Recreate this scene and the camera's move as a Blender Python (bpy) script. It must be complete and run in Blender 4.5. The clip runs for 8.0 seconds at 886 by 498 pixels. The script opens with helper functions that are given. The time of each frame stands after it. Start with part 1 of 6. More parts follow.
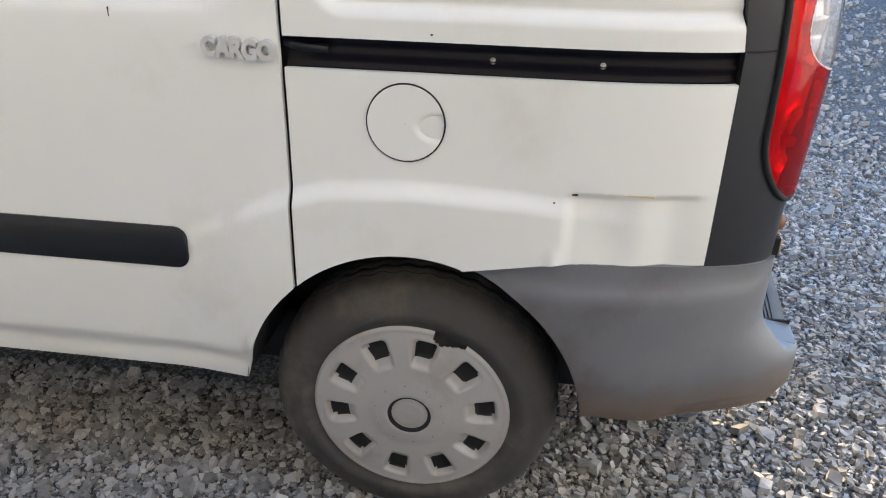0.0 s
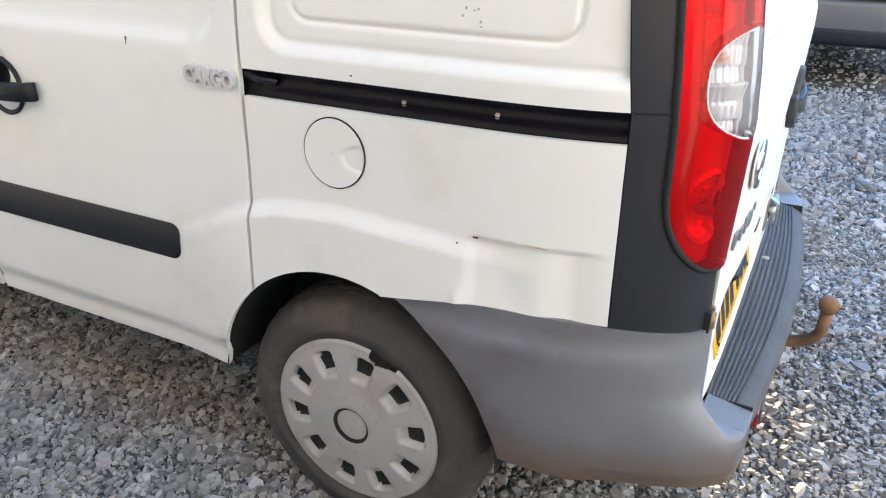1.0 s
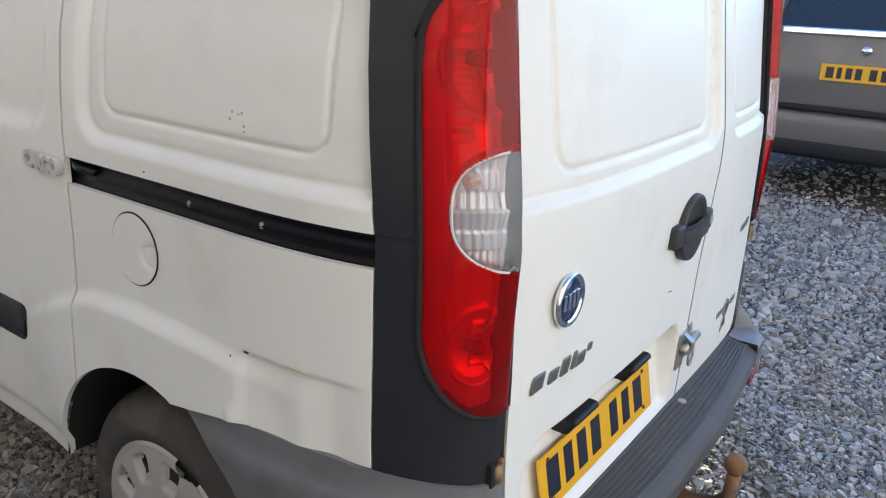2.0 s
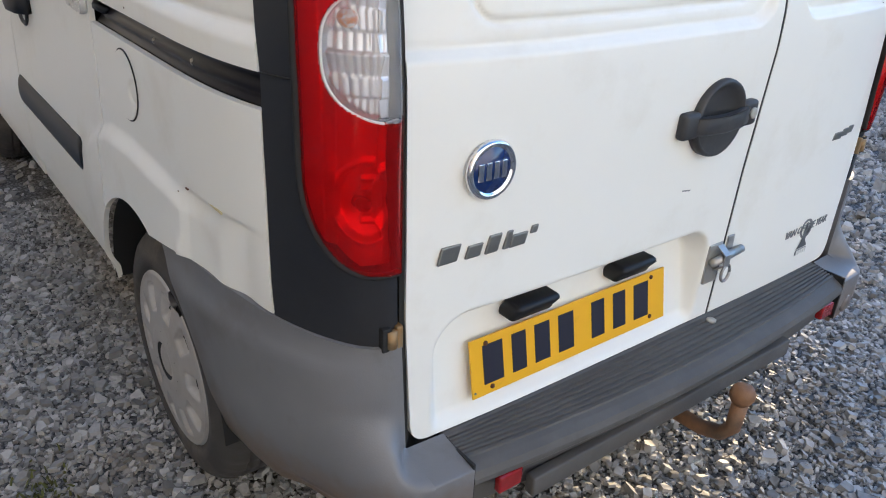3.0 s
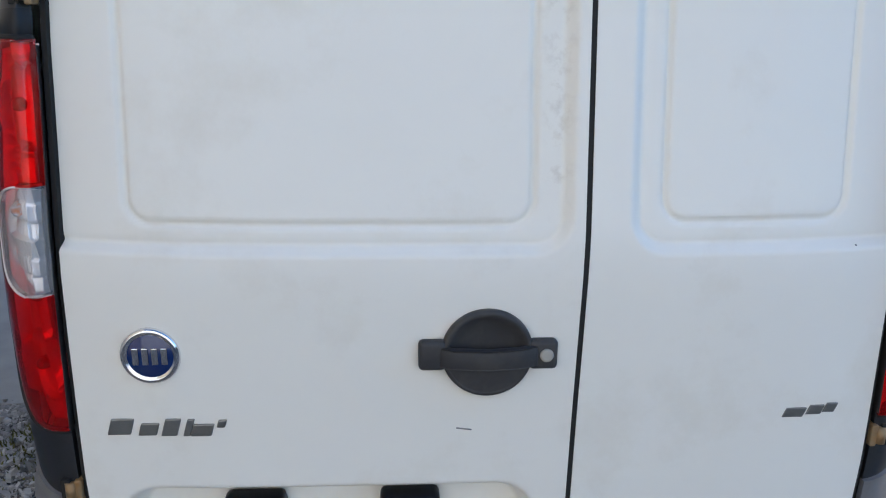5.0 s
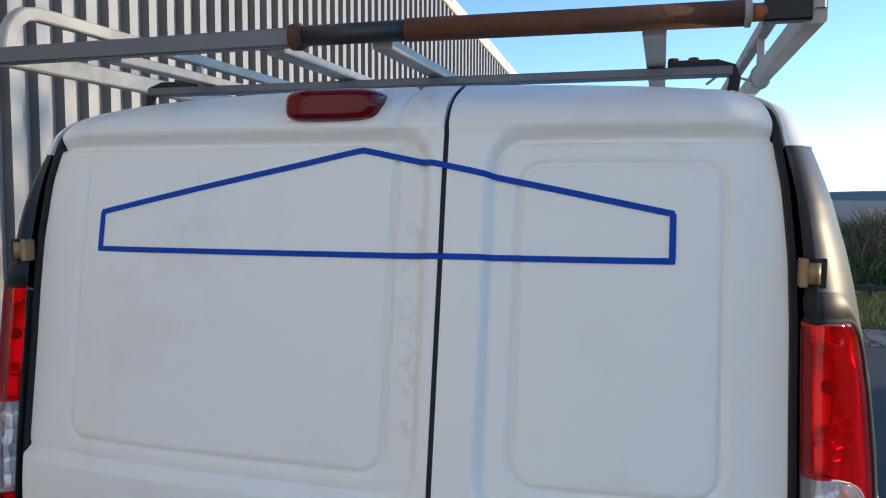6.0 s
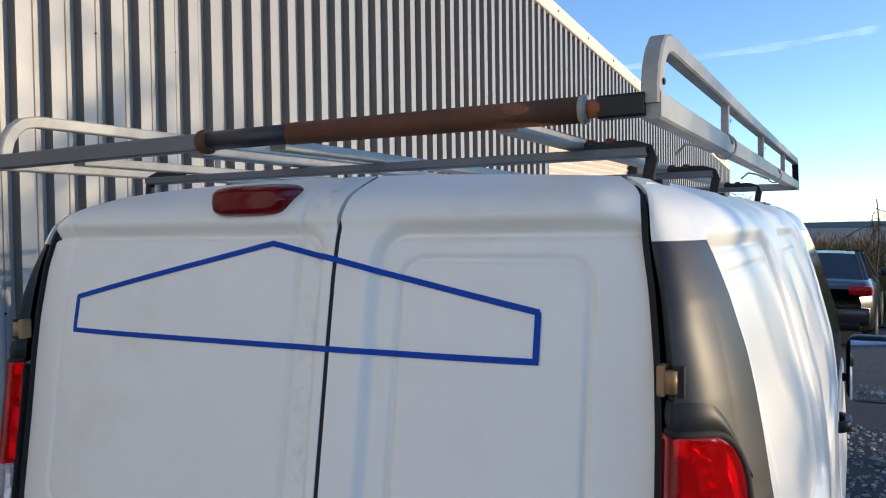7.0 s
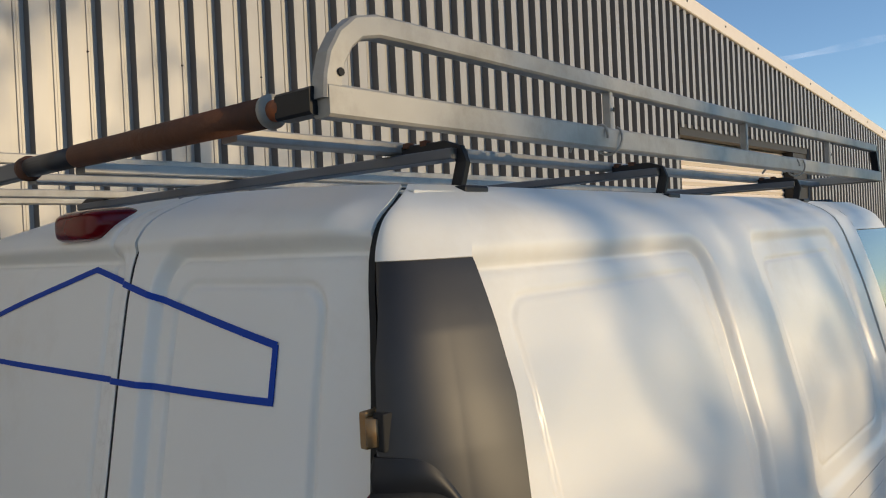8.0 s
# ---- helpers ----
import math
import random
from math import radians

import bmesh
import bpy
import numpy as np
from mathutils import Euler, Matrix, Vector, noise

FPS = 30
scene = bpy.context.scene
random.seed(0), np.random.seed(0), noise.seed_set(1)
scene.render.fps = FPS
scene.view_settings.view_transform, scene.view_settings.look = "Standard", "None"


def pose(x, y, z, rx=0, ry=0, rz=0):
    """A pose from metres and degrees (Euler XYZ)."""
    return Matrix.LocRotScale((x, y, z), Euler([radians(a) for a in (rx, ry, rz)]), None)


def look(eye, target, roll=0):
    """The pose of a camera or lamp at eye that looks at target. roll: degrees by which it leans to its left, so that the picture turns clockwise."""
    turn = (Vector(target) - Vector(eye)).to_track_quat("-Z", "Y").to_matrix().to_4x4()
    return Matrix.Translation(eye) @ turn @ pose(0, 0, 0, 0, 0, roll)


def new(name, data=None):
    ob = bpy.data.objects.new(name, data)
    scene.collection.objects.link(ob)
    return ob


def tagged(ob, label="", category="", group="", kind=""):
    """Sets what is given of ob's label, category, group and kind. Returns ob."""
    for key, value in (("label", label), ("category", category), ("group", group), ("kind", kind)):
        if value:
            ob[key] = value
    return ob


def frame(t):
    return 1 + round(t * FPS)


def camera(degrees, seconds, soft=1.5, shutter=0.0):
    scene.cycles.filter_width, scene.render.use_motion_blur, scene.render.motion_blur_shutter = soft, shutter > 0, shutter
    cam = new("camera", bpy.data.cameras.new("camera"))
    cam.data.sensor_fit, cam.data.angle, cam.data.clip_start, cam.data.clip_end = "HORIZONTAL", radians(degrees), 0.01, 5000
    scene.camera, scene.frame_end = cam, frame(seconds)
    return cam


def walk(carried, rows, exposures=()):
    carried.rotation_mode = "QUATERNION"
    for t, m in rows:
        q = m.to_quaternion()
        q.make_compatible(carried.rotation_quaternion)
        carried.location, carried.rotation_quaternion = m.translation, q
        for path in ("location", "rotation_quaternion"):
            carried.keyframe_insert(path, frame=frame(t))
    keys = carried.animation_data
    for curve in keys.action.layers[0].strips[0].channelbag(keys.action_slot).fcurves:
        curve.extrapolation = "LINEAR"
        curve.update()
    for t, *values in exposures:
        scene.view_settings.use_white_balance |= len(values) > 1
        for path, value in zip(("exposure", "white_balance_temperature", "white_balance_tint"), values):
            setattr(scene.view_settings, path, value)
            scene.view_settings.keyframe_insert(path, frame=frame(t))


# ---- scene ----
cam = camera(60.0, 8.0, soft=1.1)
PATH = [
    (0, (-2.104, 0.463, 1.356), (-0.354, 0.706, 0.418), 0.8),
    (0.5, (-2.044, 0.213, 1.361), (-0.357, 0.717, 0.413), 1.3),
    (1, (-1.998, -0.117, 1.389), (-0.394, 0.711, 0.529), 0.1),
    (1.5, (-1.84, -0.303, 1.394), (-0.247, 0.681, 0.689), 0.6),
    (1.7, (-1.734, -0.373, 1.404), (-0.141, 0.638, 0.743), 1.4),
    (2.8, (-1.348, -0.827, 1.357), (-0.157, 0.569, 0.562), 2.3),
    (3, (-1.256, -0.83, 1.328), (-0.158, 0.585, 0.437), 2.5),
    (3.5, (-1.003, -0.885, 1.276), (-0.137, 0.608, 0.264), 2.8),
    (4, (-0.719, -1.033, 1.265), (-0.096, 0.58, 0.26), 1.4),
    (4.5, (-0.431, -1.148, 1.338), (-0.01, 0.63, 0.524), 0.4),
    (5, (-0.148, -1.165, 1.43), (-0.031, 0.753, 0.877), 0.6),
    (5.2, (-0.041, -1.187, 1.459), (-0.073, 0.765, 1.026), 0.3),
    (6.3, (0.585, -1.126, 1.641), (-0.029, 0.775, 1.549), 0.4),
    (6.5, (0.604, -1.114, 1.67), (-0.013, 0.787, 1.601), 0.5),
    (7, (0.91, -0.982, 1.684), (-0.039, 0.778, 1.63), -0.8),
    (7.5, (1.177, -0.815, 1.706), (0.0, 0.801, 1.652), -2.3),
    (8, (1.305, -0.535, 1.681), (0.0, 0.98, 1.663), -2.7),
]
EXPOSURES = [(0.0, 3.9, 6050, 13), (0.5, 4.0, 6080, 13), (1.0, 4.18, 5970, 13), (1.5, 3.6, 6050, 13), (3.0, 3.3, 6000, 14), (3.5, 3.47, 6000, 14), (4.0, 3.38, 6000, 14), (4.5, 3.05, 5770, 13), (5.0, 2.74, 5670, 13), (6.5, 2.12, 5600, 15), (7.0, 2.08, 5680, 15), (7.5, 1.83, 6050, 14), (8.0, 1.53, 6270, 13)]
walk(cam, [(t, look(eye, target, roll)) for t, eye, target, roll in PATH], EXPOSURES)

# ---- light ----
SUN_AZ, SUN_EL = 70.0, 8.0      # degrees: bearing from +y towards +x, height
world = bpy.data.worlds.new("World")
scene.world = world
world.use_nodes = True
wn = world.node_tree.nodes
sky = wn.new("ShaderNodeTexSky")
sky.sky_type = "NISHITA"
sky.sun_disc = False
sky.sun_elevation = radians(SUN_EL)
sky.sun_rotation = radians(SUN_AZ)
sky.altitude = 2200
sky.air_density, sky.dust_density, sky.ozone_density = 1.0, 0.0, 1.9
wn["Background"].inputs["Strength"].default_value = 0.074
world.node_tree.links.new(sky.outputs[0], wn["Background"].inputs[0])
sun = new("sun", bpy.data.lights.new("sun", "SUN"))
sun.data.energy, sun.data.angle, sun.data.color = 1.06, radians(0.5), (1.0, 0.75, 0.41)
s_dir = Vector((math.sin(radians(SUN_AZ)) * math.cos(radians(SUN_EL)), math.cos(radians(SUN_AZ)) * math.cos(radians(SUN_EL)), math.sin(radians(SUN_EL))))
sun.matrix_world = look(s_dir * 60, (0, 0, 0))


# ---- materials ----
def mat(name, color, rough=0.5, metal=0.0, coat=0.0, var=0.06, scale=8.0, bump=0.0, bump_scale=60.0, tint=None, tint_scale=1.5, tint_at=(0.45, 0.7), spec=0.5, island=False, obj_random=0.0, coat_rough=0.08):
    m = bpy.data.materials.new(name)
    m.use_nodes = True
    n, l = m.node_tree.nodes, m.node_tree.links
    b = n["Principled BSDF"]
    b.inputs["Roughness"].default_value = rough
    b.inputs["Metallic"].default_value = metal
    b.inputs["Coat Weight"].default_value = coat
    b.inputs["Coat Roughness"].default_value = coat_rough
    b.inputs["Specular IOR Level"].default_value = spec
    tc = n.new("ShaderNodeTexCoord")
    nz = n.new("ShaderNodeTexNoise")
    nz.inputs["Scale"].default_value = scale
    nz.inputs["Detail"].default_value = 6
    l.new(tc.outputs["Object"], nz.inputs["Vector"])
    mix = n.new("ShaderNodeMix")
    mix.data_type = "RGBA"
    lo = [max(0, c * (1 - var)) for c in color]
    hi = [min(1, c * (1 + var)) for c in color]
    mix.inputs[6].default_value, mix.inputs[7].default_value = (*lo, 1), (*hi, 1)
    l.new(nz.outputs[0], mix.inputs[0])
    out = mix.outputs[2]
    if tint:
        n2 = n.new("ShaderNodeTexNoise")
        n2.inputs["Scale"].default_value = tint_scale
        n2.inputs["Detail"].default_value = 8
        n2.inputs["Roughness"].default_value = 0.65
        l.new(tc.outputs["Object"], n2.inputs["Vector"])
        r = n.new("ShaderNodeMapRange")
        r.inputs[1].default_value, r.inputs[2].default_value = tint_at
        l.new(n2.outputs[0], r.inputs[0])
        m2 = n.new("ShaderNodeMix")
        m2.data_type = "RGBA"
        m2.inputs[7].default_value = (*tint, 1)
        l.new(out, m2.inputs[6])
        l.new(r.outputs[0], m2.inputs[0])
        out = m2.outputs[2]
    if island or obj_random:
        if island:
            rnd = n.new("ShaderNodeNewGeometry").outputs["Random Per Island"]
        else:
            rnd = n.new("ShaderNodeObjectInfo").outputs["Random"]
        hs = n.new("ShaderNodeHueSaturation")
        mr = n.new("ShaderNodeMapRange")
        amp = 0.5 if island else obj_random
        mr.inputs[3].default_value, mr.inputs[4].default_value = 1 - amp, 1 + amp
        l.new(rnd, mr.inputs[0])
        l.new(mr.outputs[0], hs.inputs["Value"])
        l.new(out, hs.inputs["Color"])
        out = hs.outputs[0]
    l.new(out, b.inputs["Base Color"])
    if bump:
        n3 = n.new("ShaderNodeTexNoise")
        n3.inputs["Scale"].default_value = bump_scale
        n3.inputs["Detail"].default_value = 5
        l.new(tc.outputs["Object"], n3.inputs["Vector"])
        bp = n.new("ShaderNodeBump")
        bp.inputs["Strength"].default_value = bump
        bp.inputs["Distance"].default_value = 0.01
        l.new(n3.outputs[0], bp.inputs["Height"])
        l.new(bp.outputs[0], b.inputs["Normal"])
    return m


PAINT = mat("cream_paint", (0.82, 0.81, 0.757), 0.42, coat=0.16, coat_rough=0.2, spec=0.3, var=0.04, scale=2.2, tint=(0.68, 0.64, 0.55), tint_scale=3.2, tint_at=(0.54, 0.92), bump=0.025, bump_scale=7)
PILLAR = mat("satin_black_plastic", (0.015, 0.016, 0.020), 0.46, var=0.25, scale=9, tint=(0.024, 0.024, 0.025), tint_scale=4)
HANDLE = mat("worn_black_handle", (0.040, 0.040, 0.043), 0.5, var=0.2, scale=30, tint=(0.060, 0.058, 0.056), tint_scale=20, spec=0.35)
TRIM = mat("black_plastic", (0.012, 0.013, 0.016), 0.45, var=0.2, scale=30, spec=0.3)
BUMPER = mat("faded_grey_plastic", (0.165, 0.165, 0.173), 0.42, var=0.28, scale=5, tint=(0.105, 0.086, 0.068), tint_scale=3.0, tint_at=(0.5, 0.74), bump=0.06, bump_scale=350)
# road dirt splashed up the lower edge of the bumper
un, ul = BUMPER.node_tree.nodes, BUMPER.node_tree.links
utc = un.new("ShaderNodeTexCoord")
usp = un.new("ShaderNodeSeparateXYZ")
ul.new(utc.outputs["Object"], usp.inputs[0])
unz = un.new("ShaderNodeTexNoise")
unz.inputs["Scale"].default_value, unz.inputs["Detail"].default_value, unz.inputs["Roughness"].default_value = 14, 8, 0.7
ul.new(utc.outputs["Object"], unz.inputs["Vector"])
uad = un.new("ShaderNodeMath")
uad.operation = "MULTIPLY_ADD"
uad.inputs[1].default_value = 0.16
ul.new(unz.outputs[0], uad.inputs[0])
ul.new(usp.outputs[2], uad.inputs[2])
umr = un.new("ShaderNodeMapRange")
umr.inputs[1].default_value, umr.inputs[2].default_value, umr.inputs[3].default_value, umr.inputs[4].default_value = 0.405, 0.50, 0.85, 0.0
ul.new(uad.outputs[0], umr.inputs[0])
umx = un.new("ShaderNodeMix")
umx.data_type = "RGBA"
umx.inputs[7].default_value = (0.165, 0.108, 0.068, 1)
ul.new(umr.outputs[0], umx.inputs[0])
ul.new(un["Principled BSDF"].inputs["Base Color"].links[0].from_socket, umx.inputs[6])
ul.new(umx.outputs[2], un["Principled BSDF"].inputs["Base Color"])
DARK = mat("dark_inner_shell", (0.012, 0.012, 0.012), 0.8)
TYRE = mat("dusty_tyre_rubber", (0.058, 0.053, 0.049), 0.8, var=0.2, scale=20, tint=(0.16, 0.135, 0.105), tint_scale=6, tint_at=(0.5, 0.8), bump=0.1, bump_scale=200)
HUBCAP = mat("dull_silver_plastic", (0.42, 0.40, 0.375), 0.45, metal=0.1, var=0.1, scale=12, tint=(0.33, 0.29, 0.25), tint_scale=9, tint_at=(0.5, 0.8))
RED = mat("red_lamp_lens", (0.53, 0.004, 0.007), 0.16, coat=0.0, spec=0.3, var=0.4, scale=24, tint=(0.14, 0.001, 0.003), tint_scale=10, tint_at=(0.46, 0.62))


def lens_mat(name, tint, body, scatter):
    """A moulded lens: clear tinted plastic with a little body colour and a glossy face."""
    m = bpy.data.materials.new(name)
    m.use_nodes = True
    n, l = m.node_tree.nodes, m.node_tree.links
    tr = n.new("ShaderNodeBsdfTransparent")
    tr.inputs[0].default_value = (*tint, 1)
    b = n["Principled BSDF"]
    b.inputs["Base Color"].default_value = (*body, 1)
    b.inputs["Roughness"].default_value = 0.2
    b.inputs["Specular IOR Level"].default_value = 0.0
    gl = n.new("ShaderNodeBsdfGlossy")
    gl.inputs["Roughness"].default_value = 0.06
    fr = n.new("ShaderNodeFresnel")
    fr.inputs[0].default_value = 1.45
    m1, m2 = n.new("ShaderNodeMixShader"), n.new("ShaderNodeMixShader")
    m1.inputs[0].default_value = scatter
    l.new(tr.outputs[0], m1.inputs[1])
    l.new(b.outputs[0], m1.inputs[2])
    l.new(fr.outputs[0], m2.inputs[0])
    l.new(m1.outputs[0], m2.inputs[1])
    l.new(gl.outputs[0], m2.inputs[2])
    l.new(m2.outputs[0], n["Material Output"].inputs[0])
    return m


REDLENS = lens_mat("red_moulded_lens", (1.0, 0.03, 0.02), (0.85, 0.006, 0.006), 0.22)
CLEARLENS = lens_mat("clear_moulded_lens", (0.95, 0.95, 0.97), (0.85, 0.85, 0.86), 0.20)
SILVER = mat("silvered_reflector", (0.88, 0.88, 0.89), 0.25, metal=0.55, var=0.12, scale=70)
LENSRIM = mat("pale_lens_rim", (0.70, 0.69, 0.68), 0.3, coat=0.4, var=0.05)
REDREF = mat("red_reflector", (0.26, 0.008, 0.01), 0.2, coat=0.6, var=0.2, scale=80)
BRAKE = mat("dark_red_lens", (0.13, 0.002, 0.004), 0.12, spec=0.3, var=0.3, scale=40)
BULB = mat("orange_bulb", (0.85, 0.24, 0.05), 0.3, coat=0.6, var=0.3, scale=90, tint=(0.72, 0.66, 0.62), tint_scale=60, tint_at=(0.5, 0.62))
GASKET = mat("lamp_gasket", (0.028, 0.024, 0.023), 0.45, var=0.2, scale=40)
RAILMAT = mat("black_gloss_rail", (0.006, 0.005, 0.008), 0.3, var=0.3, scale=20, spec=0.15)
GLASS = mat("dark_tinted_glass", (0.02, 0.025, 0.03), 0.04, coat=0.6)
YELLOW = mat("yellow_plate", (0.80, 0.42, 0.012), 0.35, var=0.06, scale=14, tint=(0.55, 0.28, 0.02), tint_scale=20, tint_at=(0.62, 0.85))
INK = mat("black_ink", (0.015, 0.016, 0.03), 0.4)
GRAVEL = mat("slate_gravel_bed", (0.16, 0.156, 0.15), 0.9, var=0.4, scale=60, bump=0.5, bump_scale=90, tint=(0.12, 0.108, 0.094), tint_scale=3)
# small broken pieces that fill the bed between the larger stones
gn, gl = GRAVEL.node_tree.nodes, GRAVEL.node_tree.links
gtc = gn.new("ShaderNodeTexCoord")
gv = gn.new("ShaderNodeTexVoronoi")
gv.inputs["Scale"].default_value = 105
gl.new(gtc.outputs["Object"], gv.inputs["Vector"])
# rims of the cells darken, painting gap shade into the bed colour
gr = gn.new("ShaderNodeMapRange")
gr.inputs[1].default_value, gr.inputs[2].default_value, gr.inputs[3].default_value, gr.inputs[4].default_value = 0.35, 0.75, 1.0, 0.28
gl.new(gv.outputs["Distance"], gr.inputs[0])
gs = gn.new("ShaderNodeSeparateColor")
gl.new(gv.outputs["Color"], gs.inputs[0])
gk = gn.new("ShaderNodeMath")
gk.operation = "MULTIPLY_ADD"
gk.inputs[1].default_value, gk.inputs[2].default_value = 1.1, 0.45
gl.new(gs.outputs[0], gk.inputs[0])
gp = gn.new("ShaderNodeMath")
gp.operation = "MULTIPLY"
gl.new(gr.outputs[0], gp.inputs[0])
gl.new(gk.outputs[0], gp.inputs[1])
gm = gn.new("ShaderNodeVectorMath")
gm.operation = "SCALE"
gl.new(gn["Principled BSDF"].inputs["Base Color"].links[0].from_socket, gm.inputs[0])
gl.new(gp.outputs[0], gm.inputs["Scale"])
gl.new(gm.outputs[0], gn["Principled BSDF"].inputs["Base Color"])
TARMAC = mat("tarmac", (0.042, 0.043, 0.046), 0.85, var=0.35, scale=90, bump=0.4, bump_scale=160)
CLAD = mat("box_profile_cladding", (0.345, 0.335, 0.32), 0.38, metal=0.0, var=0.07, scale=3, tint=(0.30, 0.29, 0.27), tint_scale=0.8, tint_at=(0.5, 0.8))
FASCIA = mat("cream_roof_trim", (0.80, 0.70, 0.58), 0.5, var=0.05)
# blue tone of the unseen wall cools the light it bounces
BOUNCE_WALL = mat("bounce_wall_blue", (0.72, 0.78, 0.86), 0.85, var=0.05, scale=2, tint=(0.66, 0.70, 0.76), tint_scale=0.6, bump=0.1, bump_scale=40)
STEEL = mat("galvanised_steel", (0.38, 0.365, 0.33), 0.5, metal=0.15, var=0.16, scale=14, tint=(0.26, 0.245, 0.205), tint_scale=10, bump=0.05)
RUST = mat("rusty_steel", (0.10, 0.036, 0.014), 0.75, var=0.4, scale=25, tint=(0.045, 0.026, 0.018), tint_scale=8, tint_at=(0.5, 0.75), bump=0.2, bump_scale=90)
TOWRUST = mat("worn_rusty_tow_bar", (0.21, 0.105, 0.05), 0.6, var=0.3, scale=30, tint=(0.11, 0.07, 0.045), tint_scale=14, tint_at=(0.45, 0.7), bump=0.2, bump_scale=90)
BLUE = mat("blue_tape", (0.002, 0.05, 0.37), 0.6, spec=0.25, var=0.08)

DOORPAINT = PAINT.copy()
dn, dl = DOORPAINT.node_tree.nodes, DOORPAINT.node_tree.links
dtc, dsep, dnz = dn.new("ShaderNodeTexCoord"), dn.new("ShaderNodeSeparateXYZ"), dn.new("ShaderNodeTexNoise")
dnz.inputs["Scale"].default_value, dnz.inputs["Detail"].default_value, dnz.inputs["Roughness"].default_value = 22, 7, 0.7
dl.new(dtc.outputs["Object"], dsep.inputs[0])
dl.new(dtc.outputs["Object"], dnz.inputs["Vector"])
band = dn.new("ShaderNodeMapRange")       # rubbed dirt along the pressing's upright edge
band.interpolation_type = "SMOOTHSTEP"
away = dn.new("ShaderNodeMath")
away.operation = "SUBTRACT"
away.inputs[1].default_value = 0.098
mag = dn.new("ShaderNodeMath")
mag.operation = "ABSOLUTE"
dl.new(dsep.outputs[0], away.inputs[0])
dl.new(away.outputs[0], mag.inputs[0])
band.inputs[1].default_value, band.inputs[2].default_value, band.inputs[3].default_value, band.inputs[4].default_value = 0.0, 0.04, 1.0, 0.0
dl.new(mag.outputs[0], band.inputs[0])
spot = dn.new("ShaderNodeMapRange")
spot.inputs[1].default_value, spot.inputs[2].default_value, spot.inputs[4].default_value = 0.50, 0.80, 0.6
dl.new(dnz.outputs[0], spot.inputs[0])
tall = dn.new("ShaderNodeMapRange")
tall.inputs[1].default_value, tall.inputs[2].default_value = 1.12, 1.22
dl.new(dsep.outputs[2], tall.inputs[0])
upper = dn.new("ShaderNodeMath")
upper.operation = "MULTIPLY"
both = dn.new("ShaderNodeMath")
both.operation = "MULTIPLY"
dl.new(band.outputs[0], both.inputs[0])
dl.new(spot.outputs[0], upper.inputs[0])
dl.new(tall.outputs[0], upper.inputs[1])
dl.new(upper.outputs[0], both.inputs[1])
dmix = dn.new("ShaderNodeMix")
dmix.data_type = "RGBA"
dmix.inputs[7].default_value = (0.36, 0.31, 0.24, 1)
dl.new(both.outputs[0], dmix.inputs[0])
dl.new(dn["Principled BSDF"].inputs["Base Color"].links[0].from_socket, dmix.inputs[6])
dl.new(dmix.outputs[2], dn["Principled BSDF"].inputs["Base Color"])

STEPMAT = mat("ribbed_step_plastic", (0.09, 0.085, 0.081), 0.6, spec=0.32, var=0.15, scale=8, tint=(0.13, 0.125, 0.12), tint_scale=5, tint_at=(0.5, 0.8), bump=0.05, bump_scale=300)
ROLLER = mat("dark_worn_tube", (0.035, 0.038, 0.045), 0.45, metal=0.4, var=0.3, scale=12, tint=(0.10, 0.045, 0.025), tint_scale=9, tint_at=(0.55, 0.75))
GREYBAR = mat("slate_grey_bar", (0.13, 0.14, 0.155), 0.45, metal=0.35, var=0.12, scale=10)
CHROME = mat("chrome", (0.78, 0.78, 0.80), 0.12, metal=1.0, var=0.05)
NAVY = mat("navy_enamel", (0.004, 0.020, 0.11), 0.25, coat=0.8, var=0.1)
BADGE = mat("dull_chrome_badge", (0.22, 0.22, 0.21), 0.35, metal=0.7, var=0.2, scale=60)
STICK = mat("grey_print", (0.17, 0.18, 0.19), 0.6, var=0.15, scale=40)
# body colour greyed to put the raised letters' edge shade into it
LETTER = mat("shade_greyed_letter_paint", (0.60, 0.585, 0.555), 0.5, var=0.1, scale=60)
STAIN = mat("yellowed_crease", (0.66, 0.57, 0.33), 0.6, var=0.2, scale=60)
ZINC = mat("zinc_plate", (0.42, 0.41, 0.39), 0.38, metal=0.75, var=0.15, scale=30, tint=(0.35, 0.28, 0.20), tint_scale=25, tint_at=(0.58, 0.8))
HINGE = mat("hinge_metal", (0.28, 0.20, 0.11), 0.5, metal=0.4, var=0.15, scale=30, tint=(0.32, 0.17, 0.06), tint_scale=30, tint_at=(0.45, 0.7))
MIRROR = mat("mirror_glass", (0.80, 0.84, 0.88), 0.02, metal=1.0, var=0.0)
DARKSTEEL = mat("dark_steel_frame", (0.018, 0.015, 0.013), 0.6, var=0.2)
CONCRETE = mat("concrete", (0.37, 0.355, 0.325), 0.9, spec=0.2, var=0.08, scale=5, tint=(0.26, 0.26, 0.24), tint_scale=1.3, bump=0.1, bump_scale=120)
PALEGRAVEL = mat("pale_gravel", (0.15, 0.14, 0.125), 0.9, var=0.4, scale=60, bump=0.6, bump_scale=60)
TURF = mat("turf", (0.065, 0.078, 0.024), 0.95, var=0.4, scale=4, tint=(0.075, 0.065, 0.03), tint_scale=1.2)
CHIPS = mat("slate_chip", (0.325, 0.316, 0.303), 0.66, var=0.35, scale=50, island=True, tint=(0.25, 0.215, 0.175), tint_scale=2.2, tint_at=(0.52, 0.72))
